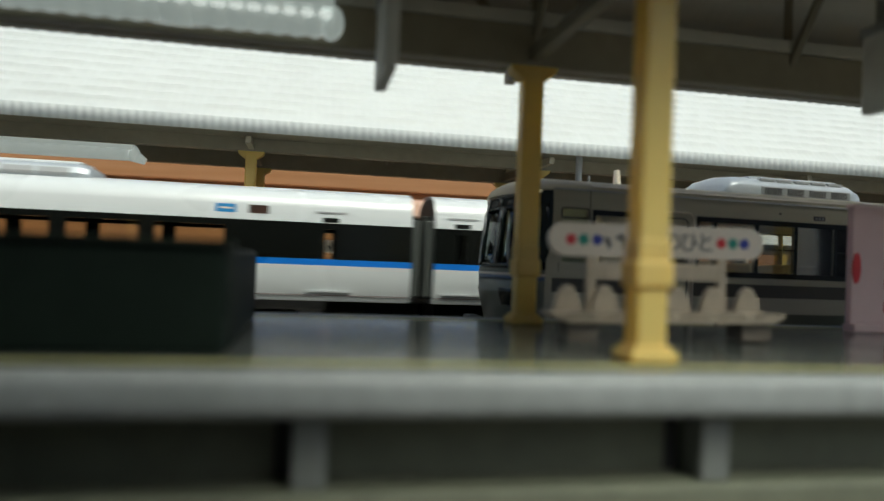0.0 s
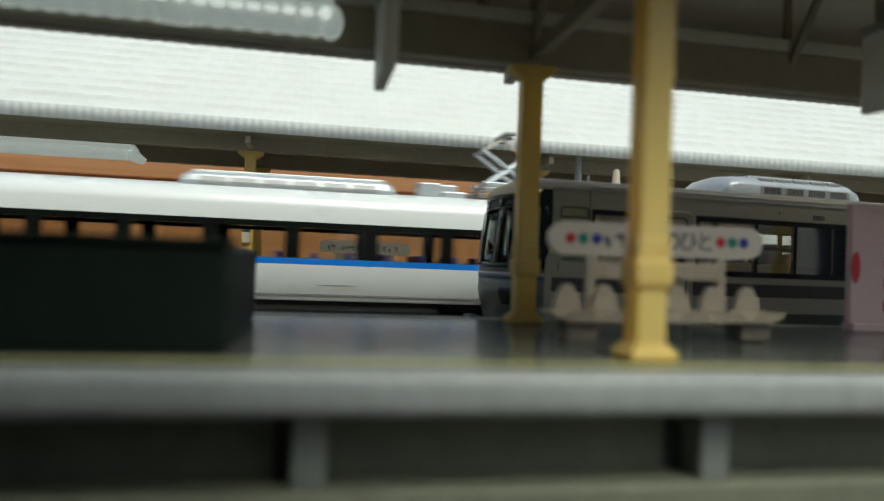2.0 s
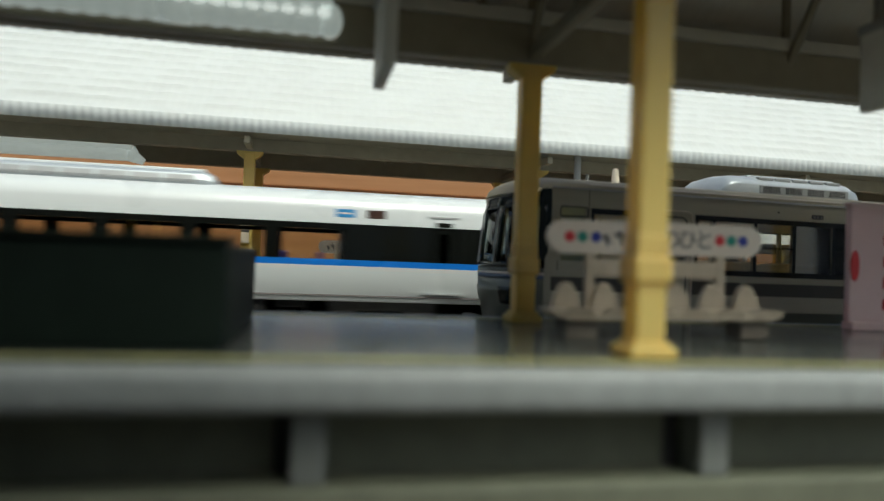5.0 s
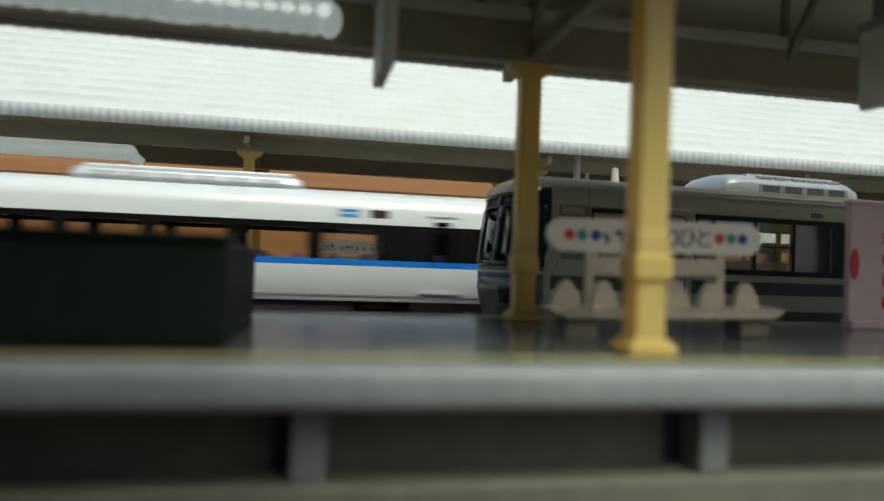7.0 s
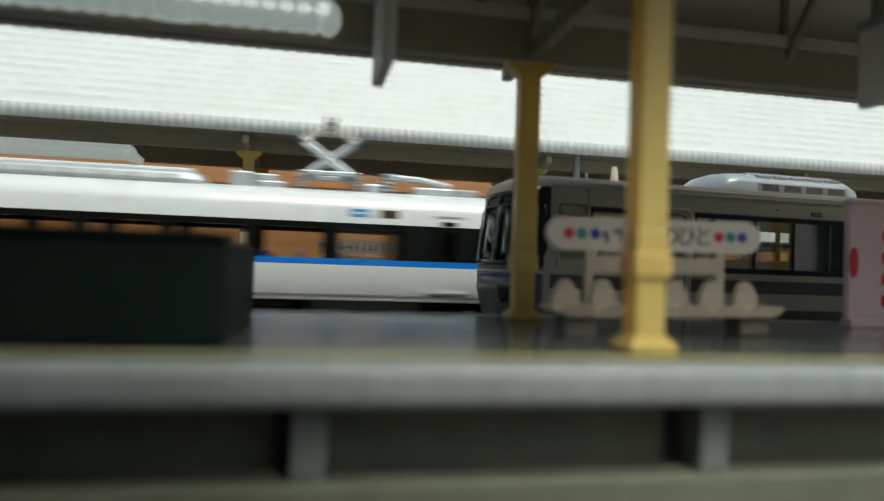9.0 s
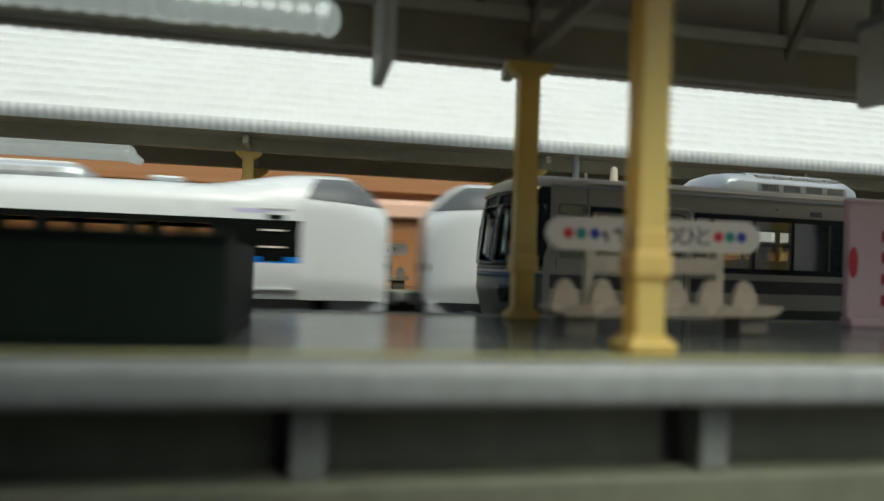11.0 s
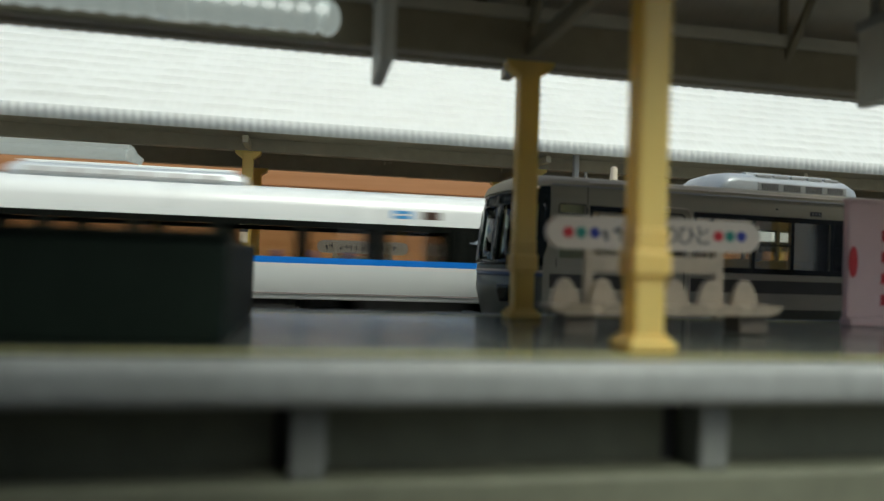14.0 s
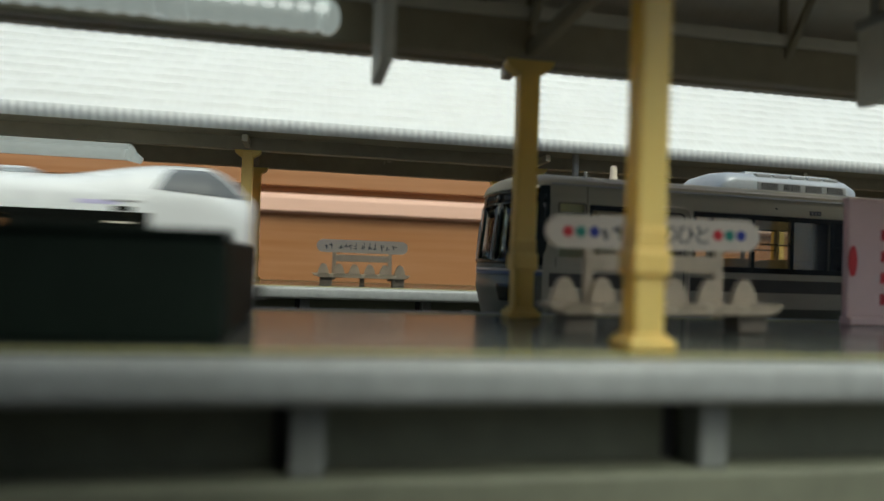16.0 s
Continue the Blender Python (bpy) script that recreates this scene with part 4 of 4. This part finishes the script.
    while x < Lp - 8:
        if not 57 < x < 69 and not 97 < x < 111:
            for y in (-5.3, 5.3):
                shared("seat", me, c, x, y, H)
        x += 6.85
    # cab front, lofted in plan from a rounded face
    n = 20

    def plan(a, z):
        """Half-round plan of the front at the height z; a runs from -1 to 1 across."""
        lean = 0.0 if z < 5.5 else (z - 5.5) * 0.11
        chin = max(0, 2.4 - z) * 0.28
        y = 9.7 * math.sin(a * math.pi / 2) * (1.0 if z < 13.5 else 1 - 0.002 * (z - 13.5) ** 2)
        x = 1.2 - 4.9 * math.cos(a * math.pi / 2) + (lean + chin) * (0.25 + 0.75 * math.cos(a * math.pi / 2))
        return x, y

    def loft(z_list, a0, a1, push=0.0, bm=None, m=n, deep=0.45):
        """A curved panel on the front, deep thick."""
        own = bm or bmesh.new()
        skins = []
        for q in (push, push - deep):
            rings = []
            for z in z_list:
                ring = []
                for i in range(m + 1):
                    a = a0 + (a1 - a0) * i / m
                    x, y = plan(a, z)
                    nrm = a * math.pi / 2
                    ring.append(own.verts.new((x - q * math.cos(nrm), y + q * math.sin(nrm), z + H)))
                rings.append(ring)
            for p0, p1 in zip(rings, rings[1:]):
                for i in range(m):
                    own.faces.new((p0[i], p0[i + 1], p1[i + 1], p1[i]))
            skins.append(rings)
        o, k = skins
        for g, h in ((o[0], k[0]), (o[-1], k[-1]), ([r[0] for r in o], [r[0] for r in k]), ([r[-1] for r in o], [r[-1] for r in k])):
            for i in range(len(g) - 1):
                own.faces.new((g[i], g[i + 1], h[i + 1], h[i]))
        return own
    part("front_skirt", loft([-1.9, -1.2, 0, 1.0, 2.4, 4.3], -1, 1), APRON, c, "slate grey front apron", True)
    part("front_stripe", loft([4.3, 4.85], -1, 1, 0.04), LBLUE, c, "blue front stripe", True)
    part("front_stripe", loft([4.85, 5.15], -1, 1, 0.1), SIGNW, c, "thin white front stripe", True)
    part("front_sill", loft([5.15, 5.75], -1, 1, 0.02), APRON, c, "", True)
    m1 = loft([5.75, 6.1, 6.45], -1, 1, 0.08)
    loft([13.9, 14.15], -1, 1, 0.08, m1)
    loft([15.3, 15.6, 15.9], -1, 1, 0.08, m1)
    for a0, a1 in ((-1, -0.90), (-0.27, -0.165), (0.165, 0.27), (0.90, 1)):
        loft([6.45, 8, 10, 12, 13.9], a0, a1, 0.08, m1, 3)
    for a0, a1 in ((-1, -0.86), (-0.2, -0.12), (0.12, 0.2), (0.86, 1)):
        loft([14.15, 15.3], a0, a1, 0.08, m1, 3)
    part("windscreen_mask", m1, MASK, c, "glossy black mask round the windscreen", True)
    for a0, a1 in ((-0.90, -0.27), (0.27, 0.90)):
        part("front_glass", loft([6.45, 8, 10, 12, 13.9], a0, a1, -0.12, None, 8, 0.12), PANEG, c, "green-tinted windscreen pane", True).visible_shadow = False
    part("door_glass", loft([6.45, 8, 10, 12, 13.9], -0.165, 0.165, -0.12, None, 5, 0.12), PANEG, c, "green-tinted end door window", True).visible_shadow = False
    for a0, a1 in ((-0.86, -0.2), (-0.12, 0.12), (0.2, 0.86)):
        part("destination_glass", loft([14.15, 14.7, 15.3], a0, a1, -0.05, None, 6), CABGLASS, c, "", True)
    for s in (-1, 1):
        part("headlight", loft([0.8, 1.2, 2.0, 2.6, 3.1], *sorted((s * 0.30, s * 0.52)), 0.06, None, 6), MASK, c, "black headlight recess", True)
        part("door_rail", tube((plan(s * 0.215, 6.2)[0] - 0.3, plan(s * 0.215, 6.2)[1], H + 6.4), (plan(s * 0.215, 13.6)[0] - 0.3, plan(s * 0.215, 13.6)[1], H + 13.6), 0.11, n=6), GREY, c)
        x, y = plan(s * 0.45, 6.0)
        x2, y2 = plan(s * 0.36, 11.4)
        part("wiper", tube((x - 0.2, y, H + 6.0), (x2 - 0.25, y2, H + 11.4), 0.09, n=6), INK, c)
    part("console", box(0.2, 3.4, -7.5, 7.5, H + 0.8, H + 6.2, 0.4), GREY, c)
    # rounded cab roof
    bm = bmesh.new()
    rings = []
    for f in (0.0, 0.05, 0.12, 0.22, 0.36, 0.55, 0.78, 1.0):
        lift = math.sqrt(1 - (1 - min(1, f / 0.6)) ** 2)
        ring = []
        for i in range(25):
            a = -1 + 2 * i / 24
            x0, y0 = plan(a, 15.9)
            u = 9.62 * math.sin(a * math.pi / 2)
            zt = 16.4
            for (u0, w0), (u1, w1) in zip(pr[4:], pr[5:]):
                if u1 <= abs(u) <= u0:
                    zt = w0 + (w1 - w0) * (u0 - abs(u)) / (u0 - u1)
            zb = 15.85 + 0.5 * abs(a) ** 3
            ring.append(bm.verts.new((x0 - 0.25 + (7.45 - x0 + 0.25) * f, y0 + (u - y0) * min(1, f * 2), H + zb + (zt - zb) * lift)))
        rings.append(ring)
    for a, b in zip(rings, rings[1:]):
        for i in range(24):
            bm.faces.new((a[i], a[i + 1], b[i + 1], b[i]))
    part("cab_roof", bm, ROOFGREY, c, "rounded grey cab roof", True)
    # roof gear
    hb = bmesh.new()
    bmesh.ops.create_cone(hb, cap_ends=True, segments=14, radius1=0.68, radius2=0.48, depth=2.9, matrix=Matrix.Translation((16.5, 0, H + 19.6)))
    bmesh.ops.bevel(hb, geom=hb.edges[:], offset=0.15, segments=2, affect="EDGES")
    part("horn", hb, SIGNW, c, "white rounded roof aerial")
    part("vent_stub", tube((11.9, 0, H + 18.4), (11.9, 0, H + 19.9), 0.3, 0.2), BOGIE, c)
    ac = bmesh.new()
    ring = []
    apr = [(-6.2, -0.6), (-6.2, 1.35), (-5.95, 1.75), (-5.2, 2.35), (-4.2, 2.75), (0, 3.05), (4.2, 2.75), (5.2, 2.35), (5.95, 1.75), (6.2, 1.35), (6.2, -0.6)]
    for x, k in ((31.0, 0.1), (31.3, 0.45), (31.8, 0.74), (32.5, 0.92), (33.3, 0.99), (34.2, 1), (52.4, 1), (54.0, 0.93), (55.2, 0.72), (55.9, 0.4), (56.1, 0.1)):
        ring.append([ac.verts.new((x, u * (0.8 + 0.2 * k), H + 18.05 + w * k)) for u, w in apr])
    for a, b in zip(ring, ring[1:]):
        for i in range(len(apr) - 1):
            ac.faces.new((a[i], a[i + 1], b[i + 1], b[i]))
    acu = part("air_conditioner", ac, SILVER_PAINT, c, "silver roof air conditioner with side grilles", True)
    part("side_panel", box(37.0, 53.2, -6.30, -6.1, H + 18.1, H + 19.4, 0.06), GREY, acu)
    for i in range(4):
        g = bmesh.new()
        for j in range(4):
            for k in range(7):
                x0 = 37.6 + 4.0 * i + 0.44 * k
                box(x0, x0 + 0.3, -6.36, -6.28, H + 18.35 + 0.24 * j, H + 18.48 + 0.24 * j, 0, g)
        part("grille", g, UNDER, acu, "fine side grille")
    for i in range(5):
        part("top_slot", box(37.4 + 3.1 * i, 40.0 + 3.1 * i, -5.5, -4.7, H + 20.28, H + 20.72, 0.05), GREY, acu)
    part("lid", box(36.5, 52.6, -4.0, 4.0, H + 20.7, H + 21.15, 0.15), SILVER_PAINT, acu)
    g = box(18, 50, -7.5, 7.5, B0 - 2.2, B0 - 0.6, 0.4)
    box(70, 110, -7.5, 7.5, B0 - 2.2, B0 - 0.6, 0.4, g)
    part("underframe", g, UNDER, c)
    bogie(c, 14)
    bogie(c, Lp - 18)
    cp = tube((-5.6, 0, H - 2.2), (0.5, 0, H - 2.2), 0.7)
    box(-6.4, -4.6, -1.5, 1.5, H - 3.0, H - 1.0, 0.3, cp)
    part("coupler", cp, UNDER, c)


parked_car()

CARS = [express_car("white express car with blue stripe and rounded roof unit"),
        express_car("white express car with raised silver pantograph", panto=True, logo=1, shown=(28.4, 23.2), plate=79),
        express_car("white express car with bird emblem at its end", logo=-1, plate=79),
        express_car("white express car with black window band", door_r=31.1, shown=(47.4, 42.2), first=28.1, plate=71),
        express_car("white express car with raised silver pantograph", panto=True, shown=(27.8, 22.6), first=22.2, door_r=12.0, most=127.0),
        express_car("white express cab car with streamlined nose", nose=1, signs=False),
        express_car("white express cab car with nose and pantograph", nose=-1, panto=True, door_r=18.8, shown=(35.0, 29.6), first=29.9),
        express_car("white express car with bird emblem at its end", logo=1, shown=(28.6, 23.4)),
        express_car("white express cab car with streamlined tail nose", nose=1, logo=-1, door_l=20.0, shown=(33.4, 38.9), first=28.9)]

# way of the first coupling along the track, every half second, mm
TRAVEL = [19.9, -2.5, -26.1, -50.8, -76.7, -104.1, -133.0, -163.1, -193.6, -223.8, -253.0, -281.8, -312.3, -346.3, -384.5, -422.6, -462.9,
          -505.3, -548.7, -591.5, -633.1, -673.6, -713.8, -754.6, -796.8, -840.7, -886.0, -932.5, -979.9, -1028.5, -1078.0, -1125.2, -1177.2]
STARTS = [-146.4, 0.0, 146.4, 292.7, 439.1, 585.5, 732.2, 878.6, 1025.0]


def motions():
    for car, s in zip(CARS, STARTS):
        walk(car, [(0.5 * i, pose((x + s) * MM, 0.1286, RAILZ * MM)) for i, x in enumerate(TRAVEL)])


motions()
